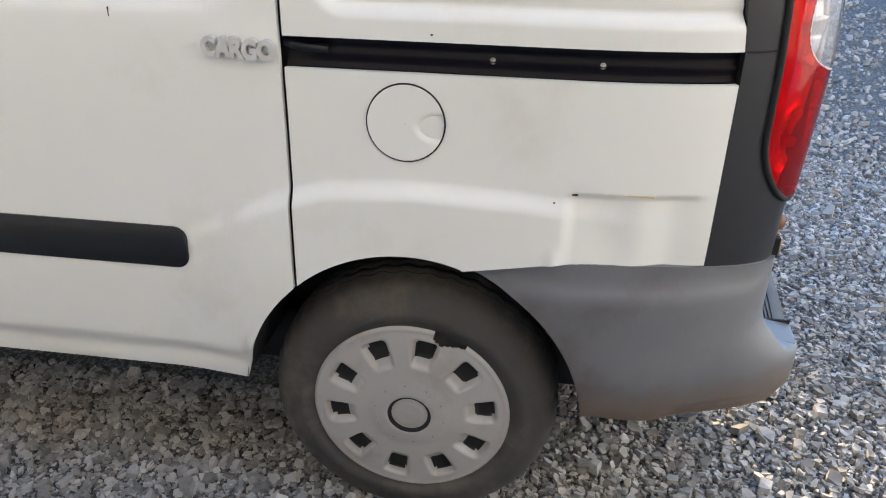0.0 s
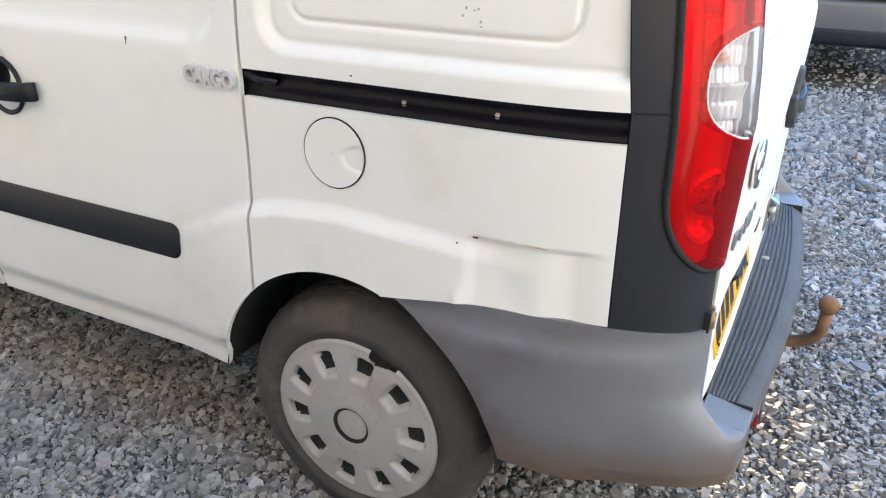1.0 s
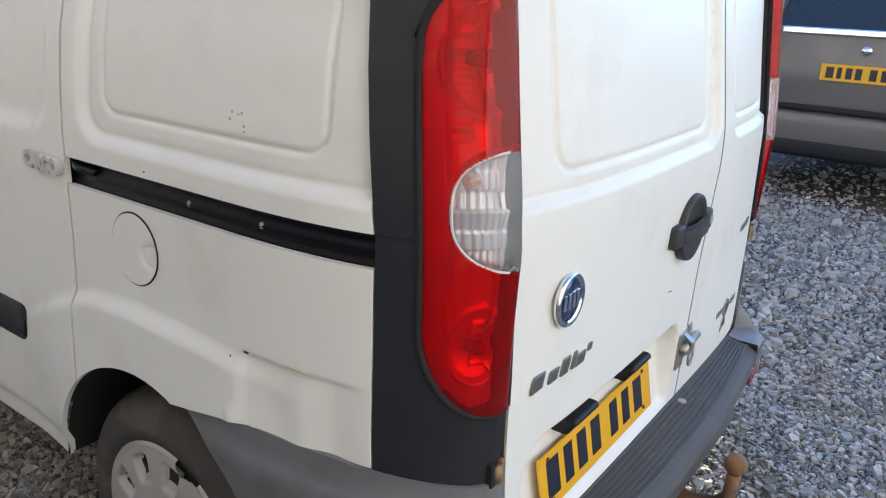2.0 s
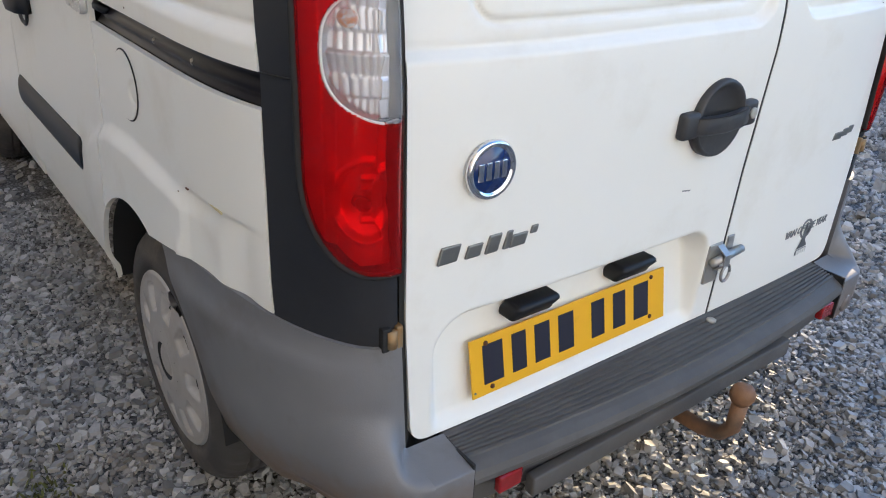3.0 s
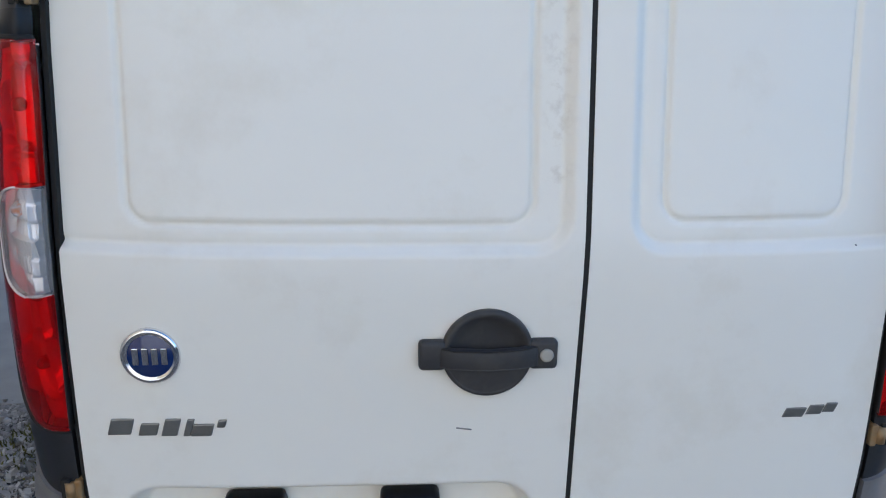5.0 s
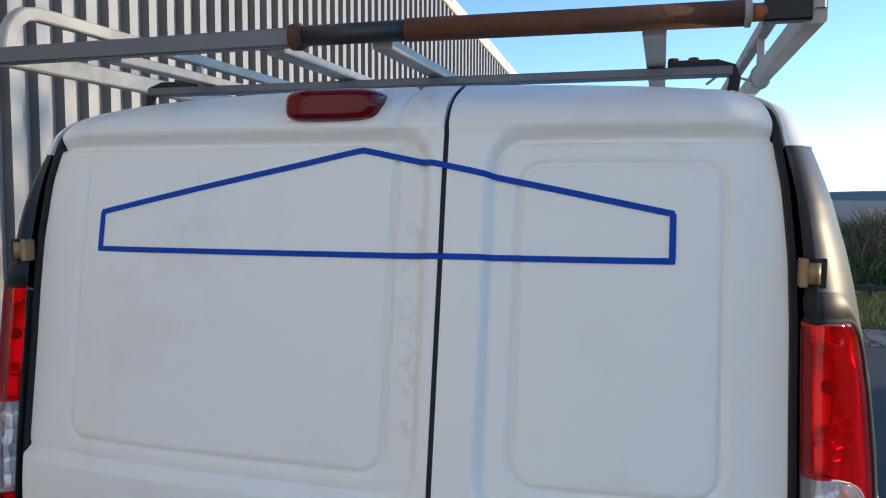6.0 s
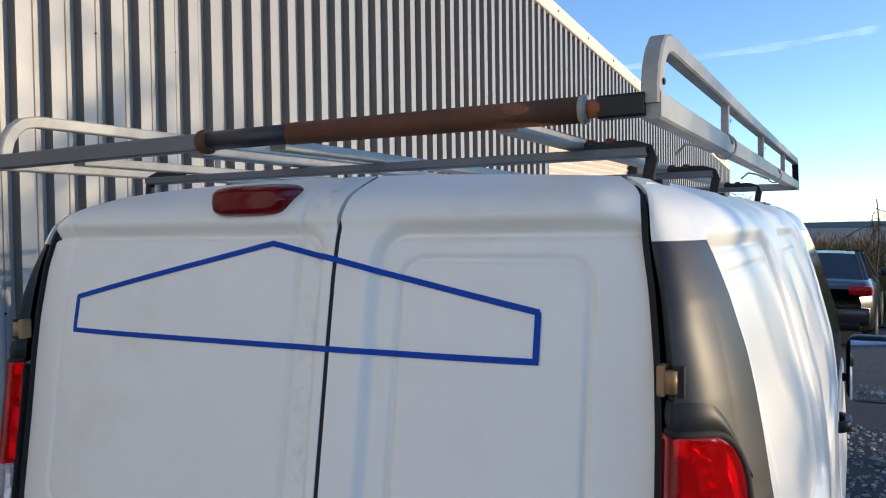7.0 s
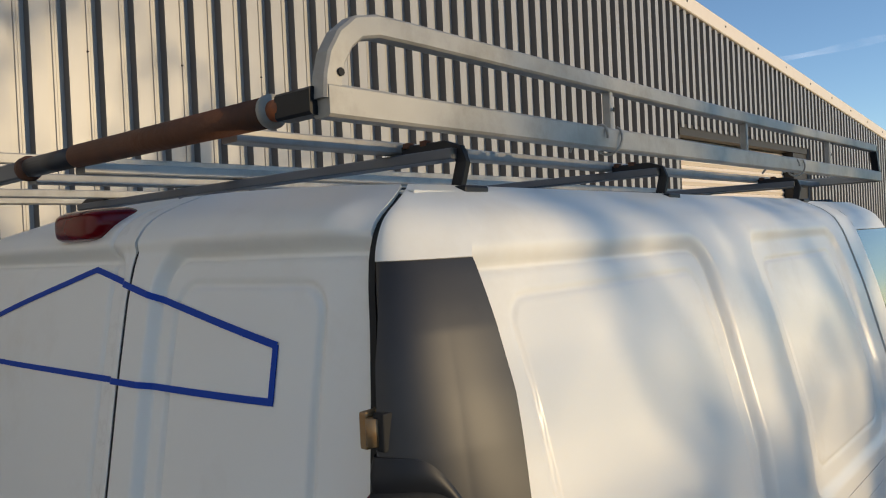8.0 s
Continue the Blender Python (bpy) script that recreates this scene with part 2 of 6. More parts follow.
PALESTONE = mat("pale_stone", (0.44, 0.42, 0.40), 0.6, var=0.3, scale=40, island=True)
MOSS = mat("damp_moss", (0.10, 0.105, 0.028), 0.9, var=0.4, scale=25, island=True, tint=(0.13, 0.11, 0.05), tint_scale=9)
GRASS = mat("grass_blade", (0.18, 0.20, 0.042), 0.7, var=0.3, scale=2, island=True)
REED = mat("dead_reed", (0.26, 0.18, 0.085), 0.85, var=0.4, scale=1.5, island=True)
SHRUB = mat("bramble_leaf", (0.12, 0.145, 0.034), 0.8, var=0.4, scale=2, island=True)
BARK = mat("grey_bark", (0.085, 0.070, 0.055), 0.9, var=0.3, scale=15, bump=0.2)
# distance haze is mixed into the hill's base colour
HILL = mat("haze_tinted_hill", (0.26, 0.31, 0.36), 1.0, var=0.12, scale=0.01, spec=0.0)
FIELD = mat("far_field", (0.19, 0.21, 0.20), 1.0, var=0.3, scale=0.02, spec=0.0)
CARDARK = mat("dark_car_paint", (0.014, 0.015, 0.018), 0.28, coat=0.8, var=0.05)
CARGREY = mat("grey_car_paint", (0.115, 0.108, 0.105), 0.35, coat=0.6, var=0.06)
VAPOUR = mat("vapour", (0.9, 0.9, 0.92), 1.0, spec=0.0)
vn, vl = VAPOUR.node_tree.nodes, VAPOUR.node_tree.links
vt = vn.new("ShaderNodeTexNoise")
vt.inputs["Scale"].default_value = 0.006
vt.inputs["Detail"].default_value = 6
vr = vn.new("ShaderNodeMapRange")
vr.inputs[1].default_value, vr.inputs[2].default_value, vr.inputs[3].default_value, vr.inputs[4].default_value = 0.36, 0.75, 0.0, 0.4
vtc = vn.new("ShaderNodeTexCoord")
vl.new(vtc.outputs["Object"], vt.inputs["Vector"])
vl.new(vt.outputs[0], vr.inputs[0])
vl.new(vr.outputs[0], vn["Principled BSDF"].inputs["Alpha"])
# faint glow added in place of sunlight on the trail
vn["Principled BSDF"].inputs["Emission Color"].default_value = (0.9, 0.92, 1.0, 1)
vn["Principled BSDF"].inputs["Emission Strength"].default_value = 0.25

RUSTEND = mat("bright_rust", (0.34, 0.10, 0.03), 0.7, var=0.25, scale=60, tint=(0.14, 0.05, 0.02), tint_scale=40)
SCUFF = mat("grey_scuff", (0.42, 0.41, 0.39), 0.6)
# darker copy of the cladding, puts the rib flanks' shade into colour
WEB_SHADE = mat("cladding_web_shade", (0.125, 0.122, 0.122), 0.55, var=0.1, scale=3)


# ---- mesh helpers ----
def link(name, verts, faces, material, parent=None, label="", smooth=False):
    used = sorted({i for f in faces for i in f})
    if len(used) < len(verts):
        at = {o: n for n, o in enumerate(used)}
        verts = [verts[o] for o in used]
        faces = [tuple(at[i] for i in f) for f in faces]
    me = bpy.data.meshes.new(name)
    me.from_pydata([tuple(v) for v in verts], [], faces)
    me.materials.append(material)
    if smooth:
        me.polygons.foreach_set("use_smooth", [True] * len(me.polygons))
    ob = new(name, me)
    if parent:
        ob.parent = parent
    if label:
        ob["label"] = label
    return ob


def part(name, bm, material, parent=None, label="", smooth=False):
    me = bpy.data.meshes.new(name)
    bmesh.ops.recalc_face_normals(bm, faces=bm.faces)
    bm.to_mesh(me)
    bm.free()
    me.materials.append(material)
    if smooth:
        me.polygons.foreach_set("use_smooth", [True] * len(me.polygons))
    ob = new(name, me)
    if parent:
        ob.parent = parent
    if label:
        ob["label"] = label
    return ob


def thing(name, label, category, group="", kind=""):
    e = new(name)
    e.empty_display_size = 0.1
    return tagged(e, label, category, group, kind)


def box_bm(x0, x1, y0, y1, z0, z1, bevel=0.0, seg=2):
    bm = bmesh.new()
    bmesh.ops.create_cube(bm, size=1)
    for v in bm.verts:
        v.co = Vector(((x0 + x1) / 2 + v.co.x * (x1 - x0), (y0 + y1) / 2 + v.co.y * (y1 - y0), (z0 + z1) / 2 + v.co.z * (z1 - z0)))
    if bevel:
        bmesh.ops.bevel(bm, geom=bm.edges[:], offset=bevel, segments=seg, affect="EDGES", profile=0.5)
    return bm


def tube_bm(points, w, h=None, round_=True, seg=10, bm=None):
    """A bar of round or flat section along points."""
    bm = bm or bmesh.new()
    h = h or w
    pts = [Vector(p) for p in points]
    rings = []
    a = None
    for i, p in enumerate(pts):
        d = (pts[min(i + 1, len(pts) - 1)] - pts[max(i - 1, 0)]).normalized()
        if a is None:
            a = d.cross(Vector((0, 0, 1)) if abs(d.z) < 0.9 else Vector((0, 1, 0)))
        a = (a - d * a.dot(d)).normalized()
        b = a.cross(d).normalized()
        if round_:
            ring = [bm.verts.new(p + a * (w / 2 * math.cos(k * math.tau / seg)) + b * (h / 2 * math.sin(k * math.tau / seg))) for k in range(seg)]
        else:
            c = min(w, h) * 0.12
            ring = [bm.verts.new(p + a * x + b * y) for x, y in ((w / 2 - c, h / 2), (w / 2, h / 2 - c), (w / 2, c - h / 2), (w / 2 - c, -h / 2), (c - w / 2, -h / 2), (-w / 2, c - h / 2), (-w / 2, h / 2 - c), (c - w / 2, h / 2))]
        rings.append(ring)
    n = len(rings[0])
    for r0, r1 in zip(rings, rings[1:]):
        for k in range(n):
            bm.faces.new((r0[k], r0[(k + 1) % n], r1[(k + 1) % n], r1[k]))
    bm.faces.new(rings[0][::-1])
    bm.faces.new(rings[-1])
    return bm


def lathe_bm(profile, axis_point, axis="x", seg=48, bm=None):
    """Rings of (radius, offset along the axis)."""
    bm = bm or bmesh.new()
    c = Vector(axis_point)
    rings = []
    for r, o in profile:
        ring = []
        for k in range(seg):
            a = k * math.tau / seg
            u, v = r * math.cos(a), r * math.sin(a)
            p = (o, u, v) if axis == "x" else (u, o, v) if axis == "y" else (u, v, o)
            ring.append(bm.verts.new(c + Vector(p)))
        rings.append(ring)
    for r0, r1 in zip(rings, rings[1:]):
        for k in range(seg):
            bm.faces.new((r0[k], r0[(k + 1) % seg], r1[(k + 1) % seg], r1[k]))
    for ring, (r, o) in ((rings[0], profile[0]), (rings[-1], profile[-1])):
        if r > 1e-4:
            bm.faces.new(ring)
    return bm


def smooth01(e0, e1, x):
    t = np.clip((x - e0) / (e1 - e0), 0, 1)
    return t * t * (3 - 2 * t)


def sheet(name, P, material, parent=None, label="", thick=0.012, relief=None, cut=None):
    """A panel of some thickness over a grid of places P (n, m, 3). relief: how far each place stands out. cut: places left open."""
    P = np.asarray(P, float)
    n, m = P.shape[:2]
    du = np.gradient(P, axis=0)
    dv = np.gradient(P, axis=1)
    N = np.cross(du, dv)
    N /= np.linalg.norm(N, axis=2, keepdims=True) + 1e-12
    mid = P.reshape(-1, 3).mean(0)
    inner = np.array([0.0, np.clip(mid[1], 0.9, 3.0), 0.9])
    if ((P - inner) * N).sum() < 0:
        N = -N
    if relief is not None:
        P = P + N * relief[..., None]
    B = P - N * thick
    verts = np.concatenate([P.reshape(-1, 3), P.reshape(-1, 3), B.reshape(-1, 3)])
    k = n * m
    idx = lambda i, j, o=0: o * k + i * m + j
    flip = ((np.cross(du, dv) * N).sum() < 0)
    faces = []
    for i in range(n - 1):
        for j in range(m - 1):
            if cut is not None and cut[i, j] and cut[i + 1, j + 1] and cut[i, j + 1] and cut[i + 1, j]:
                continue
            f = (idx(i, j), idx(i + 1, j), idx(i + 1, j + 1), idx(i, j + 1))
            faces.append(f[::-1] if flip else f)
    nf = len(faces)
    edge = [(i, 0) for i in range(n)] + [(n - 1, j) for j in range(1, m)] + [(i, m - 1) for i in range(n - 2, -1, -1)] + [(0, j) for j in range(m - 2, 0, -1)]
    for a, b in zip(edge, edge[1:] + edge[:1]):
        f = (idx(*a, 1), idx(*a, 2), idx(*b, 2), idx(*b, 1))
        faces.append(f[::-1] if flip else f)
    ob = link(name, verts, faces, material, parent, label)
    ob.data.polygons.foreach_set("use_smooth", [i < nf for i in range(len(faces))])
    return ob


# ---- the van's surface ----
def curve(pairs):
    a = np.array(pairs)
    return lambda v: np.interp(v, a[:, 0], a[:, 1])


def soft(f, h=0.03):
    return lambda v: sum(f(np.asarray(v) + d * h) * w for d, w in ((-1, 0.2), (-0.5, 0.2), (0, 0.2), (0.5, 0.2), (1, 0.2)))


HALF = soft(curve([(0.25, 0.80), (0.33, 0.845), (0.42, 0.866), (0.6, 0.872), (0.75, 0.864), (0.9, 0.857), (1.05, 0.854), (1.12, 0.852), (1.2, 0.846), (1.3, 0.833), (1.4, 0.808), (1.5, 0.783), (1.6, 0.752), (1.66, 0.732), (1.70, 0.711), (1.735, 0.684), (1.765, 0.648), (1.785, 0.606), (1.8, 0.56)]), 0.015)
REAR = soft(curve([(0.25, -0.006), (0.45, -0.010), (0.8, -0.020), (1.05, -0.034), (1.12, -0.032), (1.3, -0.004), (1.5, 0.027), (1.62, 0.049), (1.68, 0.066), (1.72, 0.090), (1.75, 0.122), (1.775, 0.172), (1.8, 0.26)]), 0.015)
BOW = soft(curve([(0.25, 0.010), (0.45, 0.012), (0.8, 0.026), (1.1, 0.052), (1.3, 0.046), (1.66, 0.030), (1.8, 0.028)]), 0.03)
EDGE = soft(curve([(0.25, 0.665), (0.45, 0.674), (0.7, 0.686), (0.95, 0.686), (1.1, 0.685), (1.4, 0.682), (1.5, 0.678), (1.6, 0.668), (1.66, 0.657), (1.7, 0.652), (1.75, 0.641), (1.775, 0.612), (1.79, 0.574), (1.8, 0.535)]), 0.015)
CORNER = 0.46
ROUND = curve([(0.62, 1.95), (0.74, 2.2), (0.95, 2.4), (1.32, 2.5), (1.45, 2.9), (1.58, 2.9), (1.68, 2.3)])      # fullness of the rear corners


def crown(x, z):
    """Heights near the roof fall away towards the sides."""
    return z - 0.024 * smooth01(1.69, 1.785, z) * np.clip(np.abs(x) / 0.65, 0, 1) ** 2


def rear_pt(x, z):
    r, e = REAR(z), EDGE(z)
    return np.stack([x + 0 * z, r + BOW(z) * np.clip(np.abs(x) / e, 0, 1) ** 4, crown(x, z + 0 * x)], -1)


def side_pt(side, y, z):
    w, e, r = HALF(z), EDGE(z), REAR(z) + BOW(z)
    s = np.clip((CORNER - y) / (CORNER - r), 0, 0.9999)
    nose = np.clip((y - 3.2) / 0.98, 0, 0.999)
    x = e + (w - e) * (1 - s ** ROUND(z)) ** (1 / ROUND(z)) - (w * 0.62) * (1 - np.sqrt(1 - nose ** 2.6))
    return np.stack([side * x, y + 0 * z, crown(x, z + 0 * y)], -1)


PROUD = curve([(0.74, 0.0), (0.9, 0.014), (1.05, 0.026), (1.4, 0.028), (1.55, 0.024), (1.66, 0.0)])


def bulge(a, z):
    """The lamp and pillar stand out behind the door's edge."""
    k = 1 - a / (math.pi / 2)
    return PROUD(z) * smooth01(0.0, 0.06, k) * np.clip(1 - k / 0.42, 0, 1)


def corner_pt(side, a, z):
    w, e, r = HALF(z), EDGE(z), REAR(z) + BOW(z)
    x = e + (w - e) * np.abs(np.cos(a)) ** (2 / ROUND(z))
    return np.stack([side * x, CORNER - (CORNER - r) * np.abs(np.sin(a)) ** (2 / ROUND(z)) - bulge(a, z), crown(x, z + 0 * a)], -1)


def corner_angle(y, z):
    r = REAR(z) + BOW(z)
    return np.arcsin(np.clip((CORNER - y) / (CORNER - r), 0, 1) ** (ROUND(z) / 2))


def grid(n, m):
    return np.meshgrid(np.linspace(0, 1, n), np.linspace(0, 1, m), indexing="ij")


def rect_relief(u, v, u0, u1, v0, v1, depth, soft_, rad=0.05):
    """A pressing with rounded corners, sunk by depth inside the given sides."""
    cu, cv = (u0 + u1) / 2, (v0 + v1) / 2
    qx = np.abs(u - cu) - (u1 - u0) / 2 + rad
    qy = np.abs(v - cv) - (v1 - v0) / 2 + rad
    d = np.sqrt(np.maximum(qx, 0) ** 2 + np.maximum(qy, 0) ** 2) + np.minimum(np.maximum(qx, qy), 0) - rad
    return -depth * smooth01(soft_ / 2, -soft_ / 2, d), d


van = thing("van", "dented cream-white panel van with faded grey bumpers on gravel", "van")

# inner shell that closes the body behind the gaps
zs = np.linspace(0.36, 1.74, 24)
verts, faces = [], []
ring_n = 0
for z in zs:
    w = (HALF(z) - 0.035) if z > 0.72 else 0.62
    r = REAR(z) + 0.10
    fy = float(np.interp(z, [0.36, 0.7, 0.98, 1.05, 1.74], [4.05, 4.05, 3.9, 3.25, 2.35]))
    ring = [(-w, fy), (-w, 0.36), (-w + 0.03, 0.22), (-0.62, r), (0.62, r), (w - 0.03, 0.22), (w, 0.36), (w, fy)]
    ring_n = len(ring)
    verts += [(x, y, z) for x, y in ring]
for i in range(len(zs) - 1):
    for k in range(ring_n):
        faces.append((i * ring_n + k, i * ring_n + (k + 1) % ring_n, (i + 1) * ring_n + (k + 1) % ring_n, (i + 1) * ring_n + k))
faces.append(tuple(range(ring_n)))
faces.append(tuple((len(zs) - 1) * ring_n + k for k in range(ring_n)))
link("inner_shell", verts, faces, DARK, van)

GAPX = curve([(0.44, 0.143), (1.1, 0.147), (1.5, 0.149), (1.65, 0.148), (1.8, 0.142)])
Z_DOOR0, Z_DOOR1 = 0.447, 1.782


def rear_door(name, left):
    u, v = grid(200 if left else 150, 300)
    v = Z_DOOR0 + (Z_DOOR1 - Z_DOOR0) * v
    e = EDGE(v) - 0.010
    g = GAPX(v)
    x0, x1 = (-e, g - 0.0044) if left else (g + 0.0044, e)
    x = x0 + (x1 - x0) * u
    near = np.clip((0.035 - (e - np.abs(x))) / 0.035, 0, 1)
    v = v + 0.035 * (1 - np.sqrt(1 - near ** 2)) * np.clip((Z_DOOR0 + 0.2 - v) / 0.2, 0, 1)
    P = rear_pt(x, v)
    if left:
        rel, d = rect_relief(x, v, -1.2, 0.118, 1.098, 1.690, 0.014, 0.020, 0.055)
        _, d2 = rect_relief(x, v, -0.568, 0.062, 1.139, 2.2, 0.01, 0.02, 0.04)
        plate, _ = rect_relief(x, v, -0.612, 0.075, 0.30, 0.668, 1.0, 0.030, 0.06)
        rel = rel + plate * (0.018 + 0.20 * (v - 0.46)) * smooth01(0.444, 0.475, v)
    else:
        rel, d = rect_relief(x, v, 0.222, 1.2, 1.098, 1.690, 0.014, 0.020, 0.055)
        _, d2 = rect_relief(x, v, 0.270, 0.580, 1.142, 1.64, 0.01, 0.02, 0.04)
    rel = rel - 0.0075 * np.exp(-(d2 / 0.0045) ** 2) - (0.0022 + 0.0065 * smooth01(1.60, 1.66, v)) * np.exp(-((d + 0.010) / 0.006) ** 2)
    rel = rel + 0.010 * smooth01(1.684, 1.700, v) * smooth01(1.775, 1.715, v) * smooth01(0.0, 0.07, e - np.abs(x))
    return sheet(name, P, DOORPAINT, van, "", 0.02, rel)


door_l = rear_door("rear_door", True)
door_r = rear_door("rear_door", False)
# dark strips just below the door faces stand in for shade in the gaps
u, v = grid(4, 80)
v = Z_DOOR0 + (Z_DOOR1 - Z_DOOR0) * v
sheet("gap_shade_strip", rear_pt(GAPX(v) - 0.0042 + 0.0084 * u, v), DARK, van, "dark strip filling the door gap in place of its shade", 0.01, -0.0012 + 0 * u)
for side in (-1, 1):
    sheet("gap_shade_strip", rear_pt(side * (EDGE(v) - 0.0098 + 0.0090 * u), v), DARK, van, "dark strip filling the door gap in place of its shade", 0.01, -0.005 + 0 * u)

Y_SLIDE, Y_FRONT = 0.918, 1.89
PIL = curve([(0.5, 0.158), (1.06, 0.158), (1.34, 0.190), (1.5, 0.207), (1.66, 0.206), (1.8, 0.206)])
AXLE_Y, AXLE_Z, ARCH_A, ARCH_B = 0.703, 0.287, 0.348, 0.391
FRONT_AXLE = AXLE_Y + 2.583


def crease(y):
    return np.interp(y, [0.15, 0.3, 0.5, 0.7, 0.85, 0.95, 1.05, 1.2], [0.765, 0.777, 0.797, 0.805, 0.795, 0.765, 0.72, 0.64])


def flare(y, z):
    """Body stands out below the crease over the rear wheel."""
    near = smooth01(1.22, 0.98, y) * smooth01(0.18, 0.60, y)
    return 0.016 * near * smooth01(crease(y) + 0.022, crease(y) - 0.02, z)


def arch_bottom(y, low, cy):
    a = ARCH_B * np.sqrt(np.clip(1 - ((y - cy) / ARCH_A) ** 2, 0, None))
    return np.where(np.abs(y - cy) < ARCH_A, np.maximum(low, AXLE_Z + a), low)


for side in (-1, 1):
    # lower quarter panel
    u, v = grid(220, 130)
    y = 0.160 + (Y_SLIDE - 0.004 - 0.160) * u if side < 0 else 0.160 + (1.9 - 0.160) * u
    top = 1.0125
    low = np.interp(y, [0.15, 0.43, 0.6, 0.63], [0.679, 0.683, 0.657, 0.64])
    low = np.where(y > 0.6, arch_bottom(y, 0.343, AXLE_Y), low)
    z = low + (top - low) * v
    rel = flare(y, z)
    if side < 0:
        push = smooth01(0.428, 0.398, y) * smooth01(0.815 + 0.007, 0.815 - 0.009, z)
        rel = rel - push * (0.0065 + 0.005 * np.exp(-(((y - 0.35) / 0.045) ** 2 + ((z - 0.74) / 0.06) ** 2)) - 0.004 * np.exp(-((y - 0.29) / 0.03) ** 2) + 0.003 * np.exp(-((y - 0.22) / 0.03) ** 2)) * smooth01(0.15, 0.24, y)
        rel = rel + 0.006 * np.exp(-(((y - 0.435) / 0.012) ** 2 + ((z - 0.69) / 0.02) ** 2))
    sheet("quarter_panel", side_pt(side, y, z), PAINT, van, "", 0.012, rel)
    # upper quarter panel
    u, v = grid(160 if side < 0 else 360, 160)
    z = 1.066 + (1.699 - 1.066) * v
    y0 = PIL(z) + 0.002
    y1 = Y_SLIDE - 0.004 if side < 0 else 1.9
    y = y0 + (y1 - y0) * u
    fwd = 0.86 if side < 0 else 0.89
    rel, d = rect_relief(y, z, -0.5, fwd + 0.10 * (z < 0) + (0.0 if side < 0 else 0.0), 1.112, 1.665, 0.014, 0.030, 0.06)
    _, d2 = rect_relief(y, z, 0.25, fwd - 0.06, 1.165, 1.612, 0.01, 0.02, 0.04)
    rel = rel - (0.0062 if side < 0 else 0.0035) * np.exp(-(d2 / 0.0045) ** 2) - (0.003 if side < 0 else 0.0065) * np.exp(-((d + 0.013) / 0.007) ** 2)
    if side > 0:
        r2, _ = rect_relief(y, z, 1.13, 1.80, 1.112, 1.665, 0.012, 0.03, 0.06)
        _, d3 = rect_relief(y, z, 1.19, 1.74, 1.165, 1.612, 0.01, 0.02, 0.04)
        rel = rel + r2 - 0.0035 * np.exp(-(d3 / 0.0045) ** 2)
    sheet("upper_quarter_panel", side_pt(side, y, z), PAINT, van, "", 0.012, rel)
    # slide rail channel
    u, v = grid(40, 8)
    y = 0.160 + (Y_SLIDE - 0.004 - 0.160) * u if side < 0 else 0.160 + (1.9 - 0.160) * u
    z = 1.014 + (1.064 - 1.014) * v
    if side < 0:
        sheet("slide_rail", side_pt(side, y, z), RAILMAT, van, "black sliding-door rail channel", 0.01, -0.014 - 0.012 * np.sin(v * math.pi) + 0.012 * np.exp(-((v - 0.45) / 0.16) ** 2) * smooth01(0.97, 0.93, u))
    else:
        sheet("waist_panel", side_pt(side, y, z), PAINT, van, "", 0.01)
    # white band over the pillar that runs forward and closes to the roof
    u, v = grid(120, 24)
    cy_ = corner_pt(side, (math.pi / 2 - 0.02) * (1 - np.clip(u / 0.4, 0, 1)), 1.68 + 0 * u)[..., 1]
    z0_ = np.where(cy_ > 0.214, 1.697, 1.662)
    z = z0_ + (1.782 - z0_) * v
    y1 = Y_SLIDE - 0.004 if side < 0 else 1.9
    k = np.clip(u / 0.4, 0, 1)
    a = (math.pi / 2 - 0.02) * (1 - k)
    Pc = corner_pt(side, a, z)
    ys_ = CORNER + (y1 - CORNER) * np.clip((u - 0.4) / 0.6, 0, 1)
    P = np.where((u <= 0.4)[..., None], Pc, side_pt(side, ys_, z))
    sheet("cant_panel", P, PAINT, van, "", 0.015)
    # lamp outline
    lamp_z0, lamp_z1 = 0.787, 1.408

    def lamp_edge(z, grow=0.0):
        lo = np.clip((0.935 - z) / (0.935 - lamp_z0), 0, 1)
        hi = np.clip((z - 1.335) / (lamp_z1 - 1.335), 0, 1)
        k = (1 - 0.66 * (1 - np.sqrt(1 - lo ** 2))) * (1 - 0.42 * (1 - np.sqrt(1 - hi ** 2)))
        return math.pi / 2 - k * radians(38.2) - grow

    CZ, CH = 1.108, 0.087

    def clear_edge(z):
        k = np.clip(np.abs(z - CZ) / CH, 0, 1)
        return math.pi / 2 - radians(30.2) * (1 - k ** 2.8) ** (1 / 2.6)

    # black corner pillar, open where the lamp sits
    u, v = grid(70, 200)
    z = 0.575 + (1.662 - 0.575) * v
    a0 = corner_angle(PIL(z), z)
    a = a0 + (math.pi / 2 - 0.015 - a0) * u
    inside = (z > lamp_z0 - 0.004) & (z < lamp_z1 + 0.004) & (a > lamp_edge(np.clip(z, lamp_z0, lamp_z1)) - 0.02)
    sheet("corner_pillar", corner_pt(side, a, z), PILLAR, van, "satin black plastic corner trim", 0.015, -0.002 + 0 * a, inside)

    def lens(name, z0, z1, edge_fn, mtl, out, label, parent, n, m, hole):
        u, v = grid(n, m)
        z = z0 + (z1 - z0) * v
        a0 = edge_fn(z)
        a = a0 + (math.pi / 2 - 0.012 - a0) * u
        dome = 0.007 * (1 - (1 - u) ** 4)
        gap = (np.abs(z - CZ) < CH - 0.001) & (a > clear_edge(z) + 0.006) if hole else None
